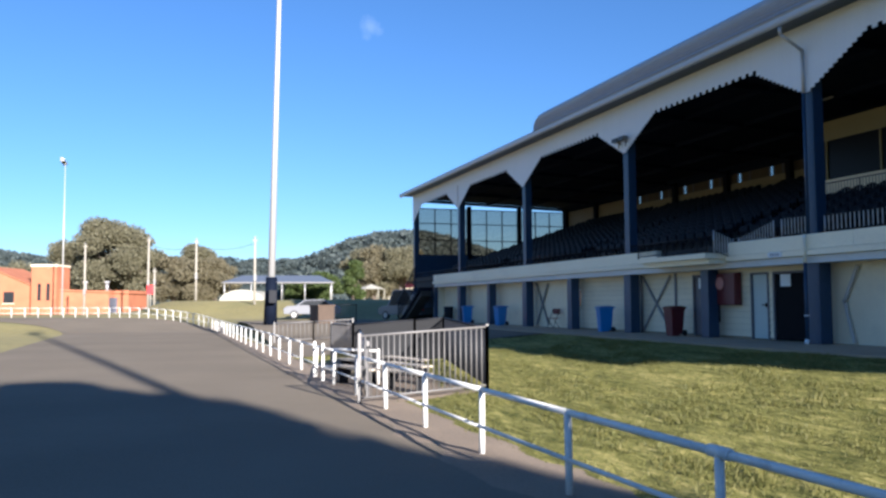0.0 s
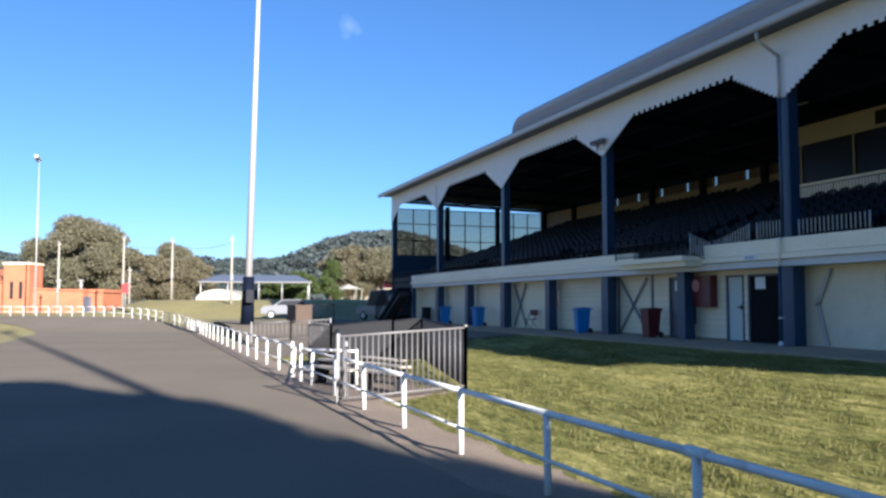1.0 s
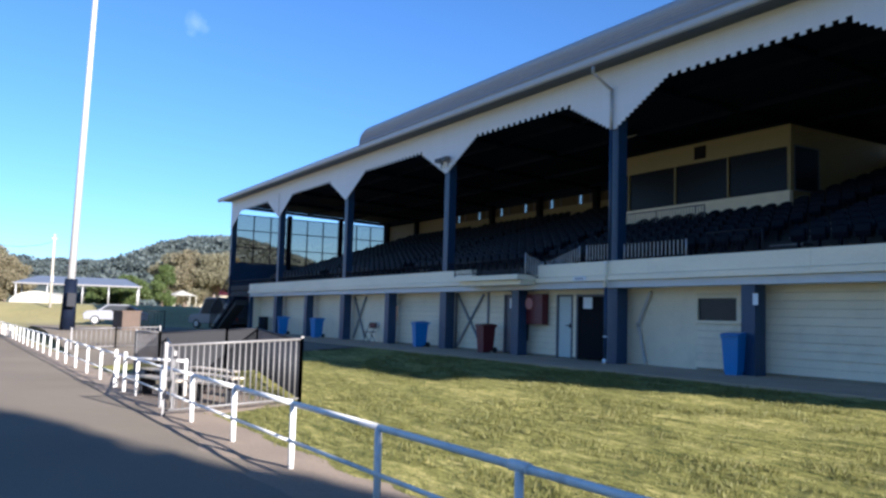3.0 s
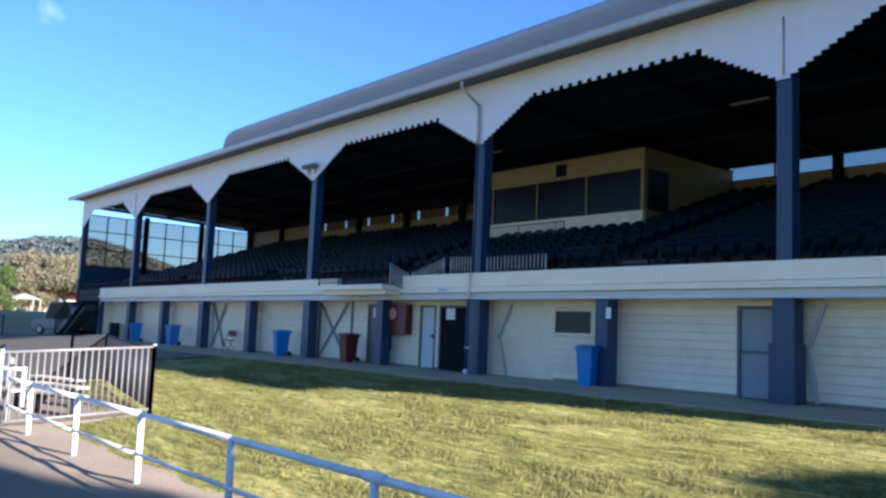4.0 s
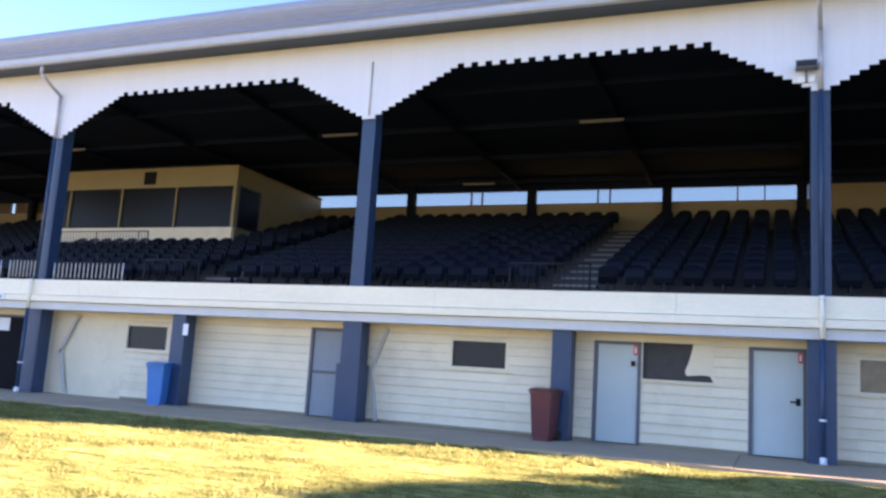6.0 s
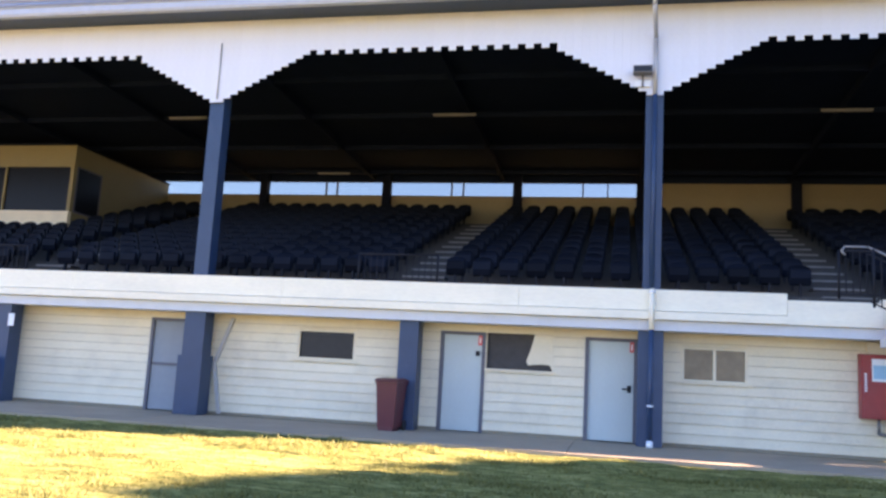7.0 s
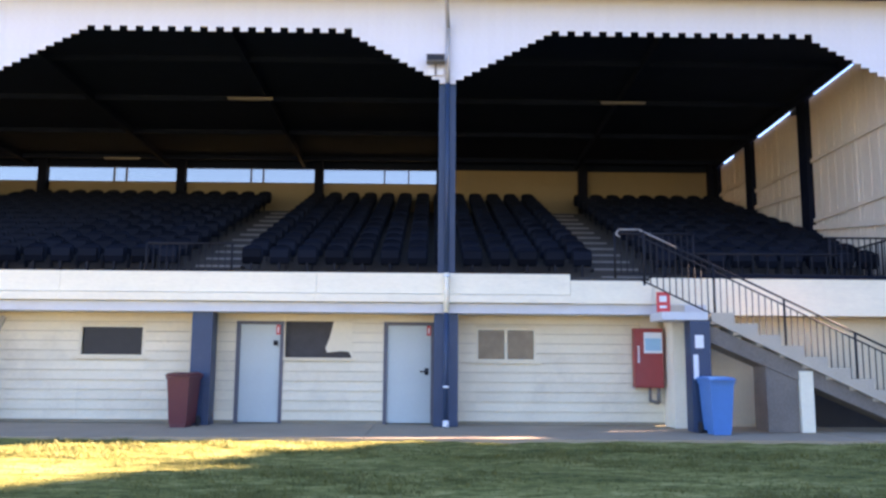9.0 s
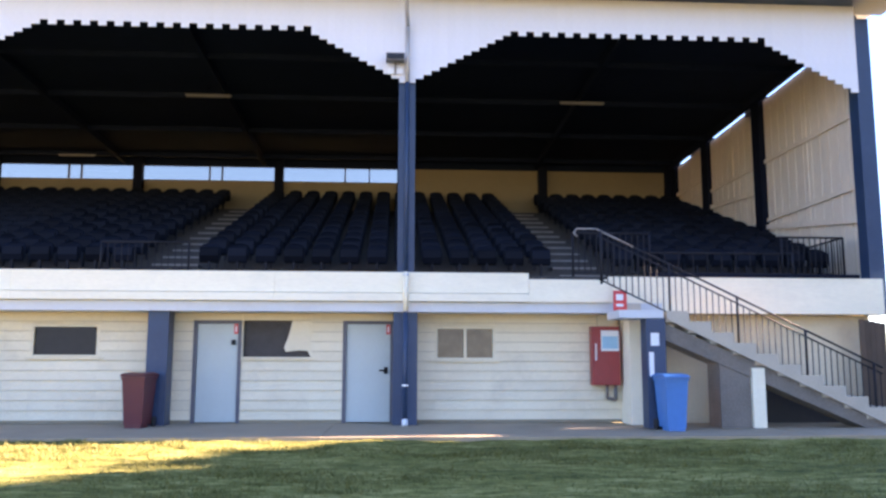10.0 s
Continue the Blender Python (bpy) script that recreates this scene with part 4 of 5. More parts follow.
def seat_spots():
    edges = sorted(AISLES) + [SOUTH + 0.3]
    for r in range(ROWS_N):
        y, z = Y0 + TREAD * r + 0.5, Z0 + RISE * r
        for a, b in zip(edges, edges[1:]):
            u, v = a + 0.62, b - 0.62
            n = int((v - u) / 0.55)
            for i in range(n):
                x = u + 0.275 + (v - u - 0.55) * i / max(1, n - 1)
                if -26.6 < x < -17.4 and r >= 6:
                    continue
                yield r, x, y, z


first = None
rest_spots = []
rng = random.Random(8)
for r, x, y, z in seat_spots():
    if x > -9.3 and r < 9 and not (r == 0 and x > 7.8):
        m = Matrix.Translation((x, y, z)) @ pose(0, 0, 0, 0, 0, rng.uniform(-2.5, 2.5))
        if first is None:
            first = holder("stadium_seat", m, "dark charcoal moulded plastic seat bolted to the tier", "seat", "seats on the tiers")
            for nm, me in seat_master_meshes:
                piece(nm, me, first)
        else:
            copy_thing(first, m)
    else:
        rest_spots.append((x, y, z))


def joined(name, meshes, spots, mat, label, category):
    vs, fs = [], []
    for me in meshes:
        co = np.empty(len(me.vertices) * 3)
        me.vertices.foreach_get("co", co)
        co = co.reshape(-1, 3)
        faces = [list(p.vertices) for p in me.polygons]
        for s in spots:
            k = len(vs)
            vs.extend((co + np.array(s)).tolist())
            fs.extend([[k + i for i in f] for f in faces])
    me = bpy.data.meshes.new(name)
    me.from_pydata(vs, [], fs)
    me.materials.append(mat)
    return tagged(new(name, me), label, category, "", "stuff")


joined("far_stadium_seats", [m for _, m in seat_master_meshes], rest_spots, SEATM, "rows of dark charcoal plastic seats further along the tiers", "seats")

# steps and nosings hold the stand's inner darkness in their colours
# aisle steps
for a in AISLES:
    fl = holder("aisle_steps", Matrix(), "worn timber aisle steps between seat blocks, darkened for roof shade", "steps", "aisles", "structure")
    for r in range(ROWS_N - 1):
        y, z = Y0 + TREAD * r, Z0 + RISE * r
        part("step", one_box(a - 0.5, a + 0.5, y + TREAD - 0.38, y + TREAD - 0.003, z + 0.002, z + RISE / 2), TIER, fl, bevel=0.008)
        part("nosing", one_box(a - 0.5, a + 0.5, y + TREAD - 0.4, y + TREAD - 0.383, z + RISE / 2 - 0.04, z + RISE / 2 + 0.003), NOSING, fl, "worn nosing dulled for the dark aisle")

# tubes under the ceiling
for x, y, z in ((-13.2, 4.8, 8.15), (-5.17, 4.8, 8.15), (4.82, 4.8, 8.15), (-10.8, 10.9, 8.0), (-24.0, 4.8, 8.15)):
    lt = holder("tube_light", Matrix.Translation((x, y, z)), "unlit white fluorescent batten under the dark ceiling", "lamp", "ceiling battens")
    part("batten", one_box(-0.6, 0.6, -0.04, 0.04, 0.03, 0.07), LAMP_OFF, lt, bevel=0.01)
    part("tube", one_tube((-0.57, 0, 0.012), (0.57, 0, 0.012), 0.014), LAMP_OFF, lt)
    part("hanger", one_tube((0, 0, 0.07), (0, 0, 8.62 - 0.029 * y - z - 0.01), 0.01, n=5), NAVY_DARK, lt)


# ---- downpipes, floodlights, notices ----
def downpipe(x, full=True):
    d = holder("downpipe", Matrix.Translation((x, 0, 0)), "round downpipe running from the gutter to the slab", "downpipe")
    part("outlet", one_tube((-0.05, -0.98, 8.7), (-0.05, -0.98, 8.5), 0.05), GALV, d, "pale grey outlet")
    part("swan_neck", one_tube((-0.05, -0.98, 8.5), (0.0, -0.3, 8.1), 0.045), GALV, d)
    part("pipe_top", one_tube((0, -0.3, 8.12), (0, -0.3, 6.9), 0.045), GALV, d)
    part("pipe_mid", one_tube((0, -0.3, 6.9), (0, -0.3, 3.0), 0.045), NAVY, d, "navy painted length")
    part("pipe_parapet", one_tube((0, -0.44, 2.98), (0, -0.44, 2.2), 0.05), CREAM_CONC, d, "cream painted length")
    part("pipe_low", one_tube((0, -0.44, 2.2), (0, -0.44, 0.12), 0.045), NAVY, d, "navy painted length")
    part("shoe", one_tube((0, -0.44, 0.12), (0, -0.48, 0.0), 0.06), PAPER, d, "white shoe")
    for z in (2.9, 0.75):
        part("clip", one_tube((0, -0.44, z), (0, -0.44, z + 0.04), 0.062), PAPER, d)
    return d


downpipe(0.0)
downpipe(-19.2)
for x in (-9.6, -48.0):
    d = holder("downpipe", Matrix.Translation((x, 0, 0)), "thin white conduit on the valance above a post", "conduit")
    part("pipe", one_tube((0.02, -0.24, 8.3), (0.02, -0.24, 7.0), 0.018), GALV, d)


def floodlight(x, z):
    f = holder("floodlight", Matrix.Translation((x, -0.25, z)), "small grey box floodlight on a bracket over a post", "floodlight")
    part("bracket", one_box(-0.02, 0.02, -0.06, 0.035, -0.22, -0.0), GREY_STEEL, f)
    part("body", one_box(-0.19, 0.19, -0.25, -0.05, 0.0, 0.15), GREY_STEEL, f, bevel=0.02)
    part("lens", one_box(-0.17, 0.17, -0.262, -0.252, 0.02, 0.13), GLASS_DARK, f)
    part("junction_box", one_box(-0.15, 0.15, -0.03, 0.03, -0.22, -0.1), PAPER, f, bevel=0.01)


floodlight(-0.25, 7.3)
for dx in (-0.25, 0.25):
    floodlight(-28.8 + dx, 7.35)
thing("paper_notice", one_box(-14.25, -14.1, -0.212, -0.202, 1.7, 1.98), PAPER, "white notice on a navy post", "notice")
thing("paper_notice", one_box(4.6, 4.76, -1.252, -1.242, 1.53, 1.77), PAPER, "white notice on the navy stair post", "notice")
thing("paper_notice", one_box(4.56, 4.65, -1.252, -1.242, 0.96, 1.41), PAPER, "long white notice on the navy stair post", "notice")
sg = thing("fire_sign", one_box(4.05, 4.31, -0.73, -0.7, 2.2, 2.61), RED_SIGN, "red and white fire sign on the parapet end", "sign", bevel=0.005)
part("sign_panel", one_box(4.1, 4.24, -0.738, -0.7305, 2.42, 2.54), PAPER, sg)
part("sign_text", one_box(4.1, 4.24, -0.738, -0.7305, 2.3, 2.35), PAPER, sg)
plate = thing("wall_plate", one_box(-20.66, -20.1, -0.44, -0.424, 2.41, 2.56), PAPER, "small white plate with dark marks on the parapet", "sign", bevel=0.004)
for k in range(4):
    part("mark", one_box(-20.56 + 0.1 * k, -20.51 + 0.1 * k, -0.444, -0.4405, 2.45, 2.52), FRAME_BROWN, plate)


def hose_cabinet(x0, x1, z0, z1, y, label, wheel, mat=RED):
    c = holder("hose_cabinet", Matrix.Translation((x0, y, z0)), label, "cabinet")
    w, h = x1 - x0, z1 - z0
    part("body", one_box(0, w, -0.26, -0.04, 0, h), mat, c, bevel=0.02)
    part("cabinet_door", one_box(0.03, w - 0.03, -0.285, -0.262, 0.03, h - 0.03), mat, c, bevel=0.008)
    if wheel:
        bm = B()
        tube(bm, (w * 0.45, -0.33, h * 0.68), (w * 0.45, -0.29, h * 0.68), 0.2, n=20)
        part("hose_reel", bm, material("pale_red_disc", (0.55, 0.25, 0.22), 0.5), c)
        part("hose", one_tube((w * 0.4, -0.3, 0.0), (w * 0.4, -0.3, -0.55), 0.035), BLACK, c)
    else:
        p = part("printed_card", one_box(0.18, w - 0.03, -0.296, -0.287, h * 0.58, h * 0.93), PAPER, c, "white and blue printed card")
        part("card_picture", one_box(0.2, w - 0.05, -0.3, -0.2965, h * 0.62, h * 0.83), BLUE_PAPER, c)
        bm = B()
        for i in range(7):
            box(bm, 0.05, 0.09, -0.292, -0.287, h * 0.42 + 0.05 * i, h * 0.42 + 0.05 * i + 0.035)
        part("lettering_bars", bm, PAPER, c)
        bm = B()
        tube(bm, (w * 0.55, -0.15, 0.0), (w * 0.55, -0.15, -0.28), 0.03)
        tube(bm, (w * 0.85, -0.15, 0.0), (w * 0.85, -0.15, -0.3), 0.04)
        tube(bm, (w * 0.55, -0.15, -0.26), (w * 0.85, -0.15, -0.3), 0.035)
        part("pipework", bm, GREY_STEEL, c)


hose_cabinet(3.82, 4.4, 0.76, 1.95, 0.42, "red hydrant cabinet with a printed card on the cream wall", False)
thing("cabinet_conduit", one_box(3.98, 4.35, 0.3, 0.4, 1.96, 2.18), CREAM, "cream conduit box above the hydrant cabinet", "box")
hose_cabinet(-24.2, -22.9, 1.05, 2.08, 0.42, "dark red fire hose cabinet on the cream wall", True, BIN_RED)


# ---- wheelie bins ----
def bin_master(mat, m, label):
    b = holder("wheelie_bin", m, label, "bin")
    bm = B()
    low, high = [], []
    for i in range(2):
        w, d, z = ((0.17, 0.22, 0.06), (0.215, 0.28, 0.92))[i]
        ring = [bm.verts.new(p) for p in ((-w, -d, z), (w, -d, z), (w, d, z), (-w, d, z))]
        (low if i == 0 else high).extend(ring)
    for i in range(4):
        bm.faces.new((low[i], low[(i + 1) % 4], high[(i + 1) % 4], high[i]))
    bm.faces.new(low[::-1])
    bm.faces.new(high)
    part("body", bm, mat, b, bevel=0.03)
    part("rim", one_box(-0.23, 0.23, -0.3, 0.3, 0.89, 0.94), mat, b, bevel=0.012)
    bm = B()
    prism(bm, [(-0.34, 0.945), (0.36, 0.945), (0.36, 0.98), (0.1, 1.02), (-0.22, 1.0), (-0.34, 0.96)], "x", -0.24, 0.24)
    part("lid", bm, mat, b, bevel=0.012)
    part("handle", one_tube((-0.2, 0.375, 0.95), (0.2, 0.375, 0.95), 0.02), mat, b)
    part("front_handle", one_box(-0.18, 0.18, -0.365, -0.342, 0.945, 0.965), mat, b)
    for x in (-0.215, 0.185):
        part("wheel", one_tube((x, 0.28, 0.1), (x + 0.03, 0.28, 0.1), 0.1, n=16), RUBBER, b, "black rubber wheel")
    part("axle", one_tube((-0.19, 0.28, 0.1), (0.19, 0.28, 0.1), 0.015), GREY_STEEL, b)
    bm = B()
    box(bm, -0.15, 0.15, -0.22, 0.1, 0.0, 0.058)
    part("foot", bm, mat, b)
    return b


bin_master(BIN_BLUE, pose(-14.66, -0.35, 0, 0, 0, 12), "bright blue wheelie bin with lid shut beside a navy post")
bin_master(BIN_RED, pose(-4.98, -0.62, 0, 0, 0, -6), "maroon wheelie bin with a battered lid beside a navy post")
bin_master(BIN_BLUE, pose(4.84, -1.6, 0, 0, 0, 3), "bright blue wheelie bin under the stair head")
bin_master(BIN_BLUE, pose(-30.2, -0.4, 0, 0, 0, -8), "blue wheelie bin beside a navy post")
bin_master(BIN_RED, pose(-25.6, -0.3, 0, 0, 0, 5), "maroon wheelie bin beside a dark door")
bin_master(BIN_BLUE, pose(-41.0, -0.4, 0, 0, 0, 14), "blue wheelie bin under the far part of the balcony")
bin_master(BIN_BLUE, pose(-46.0, -0.4, 0, 0, 0, -10), "blue wheelie bin near the far end of the stand")
thing("dark_drum", one_tube((-50.5, 0.0, 0.0), (-50.5, 0.0, 0.95), 0.3, n=16), BLACK, "black drum by the far end of the wall", "drum")


def bench_chair(x, y):
    c = holder("folding_chair", pose(x, y, 0, 0, 0, 20), "dark red folding chair against the cream wall", "chair")
    part("seat", one_box(-0.22, 0.22, -0.22, 0.2, 0.43, 0.46), BIN_RED, c, bevel=0.01)
    part("backrest", one_box(-0.22, 0.22, 0.2, 0.23, 0.62, 0.88), BIN_RED, c, bevel=0.01)
    for sx in (-0.21, 0.19):
        part("leg", one_tube((sx, -0.2, 0), (sx, 0.22, 0.88), 0.013), BLACK, c)
        part("leg", one_tube((sx, 0.2, 0), (sx, -0.2, 0.44), 0.013), BLACK, c)


bench_chair(-35.6, 0.0)


# ---- white rail fence along the track ----
def fence_line():
    pts = [(-6.12 - 2.36 * i, -13.1 - 0.012 * i) for i in range(-9, 24)]
    out = list(pts)
    a = radians(93)
    while a < radians(188):
        out.append((-60.0 + 25.7 * math.cos(a), -45 + 31.6 * math.sin(a)))
        a += 1.25 / 29.5
    return out


fence = holder("rail_fence", Matrix(), "white-painted steel post-and-rail fence, chipped and rusting, along the track", "fence")
line = fence_line()
post_me = None
for i, (x, y) in enumerate(line):
    if post_me is None:
        bm = B()
        tube(bm, (0, 0, -0.1), (0, 0, 0.82), 0.038, n=10)
        post_me = mesh_of("post", bm, WHITE_STEEL)
    piece("post", post_me, fence, Matrix.Translation((x, y, far_z(x))) @ pose(0, 0, 0, rng.uniform(-1.2, 1.2), rng.uniform(-1.2, 1.2), 0))
    if i + 1 < len(line):
        nx, ny = line[i + 1]
        part("top_rail", one_tube((x, y, far_z(x) + 0.83), (nx, ny, far_z(nx) + 0.83), 0.034 if x > -17 else 0.024, n=10), WHITE_STEEL, fence)
        part("mid_rail", one_tube((x, y - 0.04, far_z(x) + 0.38), (nx, ny - 0.04, far_z(nx) + 0.38), 0.024 if x > -17 else 0.018, n=8), WHITE_STEEL, fence)
GZ = -0.77
for x in (-6.12,):
    part("sleeve", one_tube((x - 0.12, -13.1, GZ + 0.833), (x + 0.12, -13.101, GZ + 0.833), 0.046, n=10), WHITE_STEEL, fence)
for x in (-22.6, -21.4):
    part("plate", one_box(x - 0.035, x + 0.035, -13.26, -13.2, GZ, GZ + 0.95), WHITE_STEEL, fence, bevel=0.01)
gate = holder("white_gate", Matrix(), "short white gate stub of two rails beside the fence", "gate")
part("gate_rail", one_tube((-21.3, -13.2, 0.05), (-19.9, -12.2, 0.05), 0.03), WHITE_STEEL, gate)
part("gate_rail", one_tube((-21.3, -13.2, -0.38), (-19.9, -12.2, -0.38), 0.03), WHITE_STEEL, gate)
part("gate_post", one_tube((-19.9, -12.2, -0.75), (-19.9, -12.2, 0.1), 0.035), WHITE_STEEL, gate)


# ---- steel pens with benches ----
def pen_panel(p, q, h, mat, label, cloth=False, step=0.12):
    pp, qq = Vector((*p, ground_z(*p))), Vector((*q, ground_z(*q)))
    r = holder("pen_panel", Matrix(), label, "fence panel", "pen panels")
    up = Vector((0, 0, h))
    for e in (pp, qq):
        part("post", one_box(e.x - 0.03, e.x + 0.03, e.y - 0.03, e.y + 0.03, e.z - 0.05, e.z + h + 0.06), mat, r, bevel=0.005)
    part("top_rail", one_tube(pp + up, qq + up, 0.024), mat, r)
    low = Vector((0, 0, 0.12))
    part("bottom_rail", one_tube(pp + low, qq + low, 0.02), mat, r)
    if cloth:
        bm = B()
        n = (qq - pp).cross(Vector((0, 0, 1))).normalized() * 0.006
        vs = [bm.verts.new(v) for v in (pp + low + n, qq + low + n, qq + up + n, pp + up + n, pp + low - n, qq + low - n, qq + up - n, pp + up - n)]
        for f in ((0, 1, 2, 3), (7, 6, 5, 4), (0, 4, 5, 1), (2, 6, 7, 3), (1, 5, 6, 2), (0, 3, 7, 4)):
            bm.faces.new([vs[i] for i in f])
        part("shade_cloth", bm, SHADE, r)
    else:
        n = max(2, round((qq - pp).length / step))
        me = mesh_of("picket", one_tube((0, 0, 0.12), (0, 0, h), 0.013, n=6), mat)
        for i in range(1, n):
            piece("picket", me, r, Matrix.Translation(pp + (qq - pp) * i / n))


pen_panel((-16.6, -13.4), (-16.8, -10.7), 1.3, GREY_STEEL, "grey steel picket pen panel beside the rail fence")
pen_panel((-16.8, -10.7), (-23.7, -9.3), 1.26, BLACK, "black picket pen panel facing the lawn")
pen_panel((-23.7, -9.3), (-24.0, -10.1), 1.26, BLACK, "black pen panel hung with shade cloth", True)
pen_panel((-24.0, -10.1), (-24.5, -11.8), 1.26, BLACK, "black pen panel hung with shade cloth", True)
pen_panel((-24.5, -11.8), (-26.7, -12.0), 1.26, GREY_STEEL, "grey picket panel at the back of the pen")
pen_panel((-17.6, -13.0), (-24.5, -11.6), 1.1, GREY_STEEL, "grey picket rail dividing the pen", step=0.16)
pen_panel((-39.4, -12.2), (-38.9, -10.5), 0.9, GREY_STEEL, "low grey picket panel before the car park", step=0.2)
pen_panel((-38.9, -10.5), (-38.3, -8.8), 0.9, GREY_STEEL, "low grey picket panel before the car park", step=0.2)
pen_panel((-52.4, -6.9), (-52.0, -5.6), 1.1, BLACK, "black picket panel near the parked car", step=0.2)


def bench(x, y, rot):
    b = holder("plank_bench", pose(x, y, ground_z(x, y), 0, 0, rot), "pale plank bench on dark legs inside the pen", "bench", "benches in the pen")
    for k in range(2):
        part("plank", one_box(-0.9, 0.9, -0.16 + 0.17 * k, -0.01 + 0.17 * k, 0.42, 0.46), STEP, b, bevel=0.006)
    for sx in (-0.7, 0.7):
        part("leg", one_box(sx - 0.03, sx + 0.03, -0.14, 0.14, 0, 0.418), BLACK, b)


for x, y, r in ((-18.0, -12.1, 15), (-19.6, -11.6, 15), (-21.2, -11.2, 15), (-20.0, -12.7, 15), (-22.0, -12.2, 15)):
    bench(x, y, r)
sheet("pen_floor", spaced(-27, -16.2, 30), spaced(-12.7, -10.4, 10), lambda x, y: lawn_z(x, y) + 0.03 - 0.12 * max(0, x + 17.0 + 0.6 * noise.noise((0, y * 1.5, 4))) - 0.12 * max(0, y + 11.0 + 0.4 * noise.noise((x, 3, 4))), DIRT, "bare brown dirt inside the pens", "ground")
sheet("car_park", spaced(-60, -30.5, 10), spaced(-12.4, -2.9, 6), lambda x, y: ground_z(x, y) + 0.02, ASPHALT, "dark asphalt car park beside the stand", "car park")


# ---- light towers and poles ----
def tower(x, y, h, r, label, padded, lean=0.0):
    p = holder("light_tower", Matrix.Translation((x, y, ground_z(x, y) - 0.05)) @ Matrix.Rotation(radians(lean), 4, (-0.947, 0.317, 0)), label, "light pole")
    part("mast", one_tube((0, 0, 0), (0, 0, h), r, n=16, r2=r * 0.4), GALV, p)
    if padded:
        part("base_padding", one_tube((0, 0, 0), (0, 0, 2.75), r + 0.17, n=16, r2=r + 0.1), NAVY_DARK, p, "dark padded base sleeve")
        part("switch_box", one_box(0.3, 0.85, -0.2, 0.2, 1.3, 2.0), BLACK, p, bevel=0.02)
    part("crossarm", one_box(-1.6, 1.6, -0.06, 0.06, h - 0.2, h - 0.05), GALV, p)
    for k in (-1.3, -0.4, 0.4, 1.3):
        part("lamp_head", one_box(k - 0.25, k + 0.25, -0.35, -0.062, h - 0.35, h + 0.1), GREY_STEEL, p, bevel=0.03)


tower(-48.6, -11.3, 27.0, 0.215, "tall pale steel light tower with a dark padded base", True, 1.1)
tower(-101.5, -27.8, 17.3, 0.1, "slim pale light tower beyond the bend", False)
tower(22.1, -8.5, 27.0, 0.3, "tall pale steel light tower beside the stand", True)


def timber_pole(x, y, h):
    h -= paddock_rise(x, y)
    p = holder("power_pole", Matrix.Translation((x, y, ground_z(x, y) - 0.05)), "weathered timber power pole", "pole", "power poles")
    part("shaft", one_tube((0, 0, 0), (0, 0, h), 0.13, n=10, r2=0.09), POLE_WOOD, p)
    part("insulator", one_box(-0.05, 0.05, -0.22, 0.22, h - 0.3, h - 0.2), POLE_WOOD, p)
    part("lamp_head", one_box(-0.18, 0.18, -0.1, 0.1, h + 0.0, h + 0.1), GREY_STEEL, p, bevel=0.02)
    part("meter_box", one_box(0.11, 0.27, -0.12, 0.12, 2.2, 2.8), GREY_STEEL, p, bevel=0.01)


timber_pole(-96.4, -25.1, 7.6)
timber_pole(-94.2, -18.7, 8.2)
timber_pole(-96.2, -18.1, 5.0)
timber_pole(-89.5, -14.0, 7.8)
timber_pole(-80.5, -9.0, 7.4)
bm = B()
WIRE = [Vector((-96.4, -25.1, 7.0)), Vector((-94.2, -18.7, 7.6)), Vector((-89.5, -14.0, 7.2)), Vector((-80.5, -9.0, 6.9))]
for p, q in zip(WIRE, WIRE[1:]):
    prev = p
    for i in range(1, 7):
        f = i / 6
        c = p + (q - p) * f - Vector((0, 0, 0.5 * 4 * f * (1 - f)))
        tube(bm, prev, c, 0.015, n=4)
        prev = c
thing("power_cable", bm, BLACK, "thin sagging power cable between timber poles", "cable")


# ---- buildings and shelters beyond the track ----
def turned(x, y, deg):
    return pose(x, y, ground_z(x, y) - 0.03, 0, 0, deg)


FACE = 71.5  # the bearing at which the far buildings face the track
hall = holder("brick_hall", turned(-115.1, -33.9, FACE), "orange brick hall with a square tower and low wings", "building")
# local x runs along the front, -y faces the track
part("wall_gable", one_box(-9, 1.0, 0, 8, 0, 3.6), BRICK, hall)
bm = B()
prism(bm, [(-9, 3.6), (1.0, 3.6), (-4.0, 5.8)], "y", 0.003, 7.9)
part("gable", bm, BRICK, hall)
bm = B()
prism(bm, [(-9.2, 3.62), (-4.0, 5.85), (1.1, 3.62), (1.1, 3.72), (-4.0, 5.98), (-9.2, 3.72)], "y", -0.2, 8.2)
part("roof", bm, BRICK, hall)
part("tower", one_box(1.5, 4.6, -0.6, 3, 0, 5.9), BRICK, hall)
part("tower_cap", one_box(1.4, 4.7, -0.7, 3.1, 5.903, 6.15), CREAM, hall, "pale capping")
for x in (2.3, 3.4):
    part("slit_window", one_box(x, x + 0.4, -0.62, -0.603, 1.7, 3.8), GLASS_DARK, hall)
part("wing", one_box(4.62, 13.2, 0.3, 7, 0, 2.9), BRICK, hall)
bm = B()
prism(bm, [(4.62, 2.9), (13.4, 2.5), (13.4, 2.65), (4.62, 3.1)], "y", 0.1, 7.2)
part("wing_roof", bm, BRICK, hall)
part("wing_door", one_box(10.8, 11.8, 0.28, 0.297, 0, 2.0), FRAME_BROWN, hall)
for x in (-7.0, -2.2):
    w = part("window", one_box(x, x + 1.3, -0.03, -0.003, 1.4, 2.8), GLASS_DARK, hall)
    part("window_sill", one_box(x - 0.1, x + 1.4, -0.1, -0.032, 1.3, 1.4), CREAM, w)
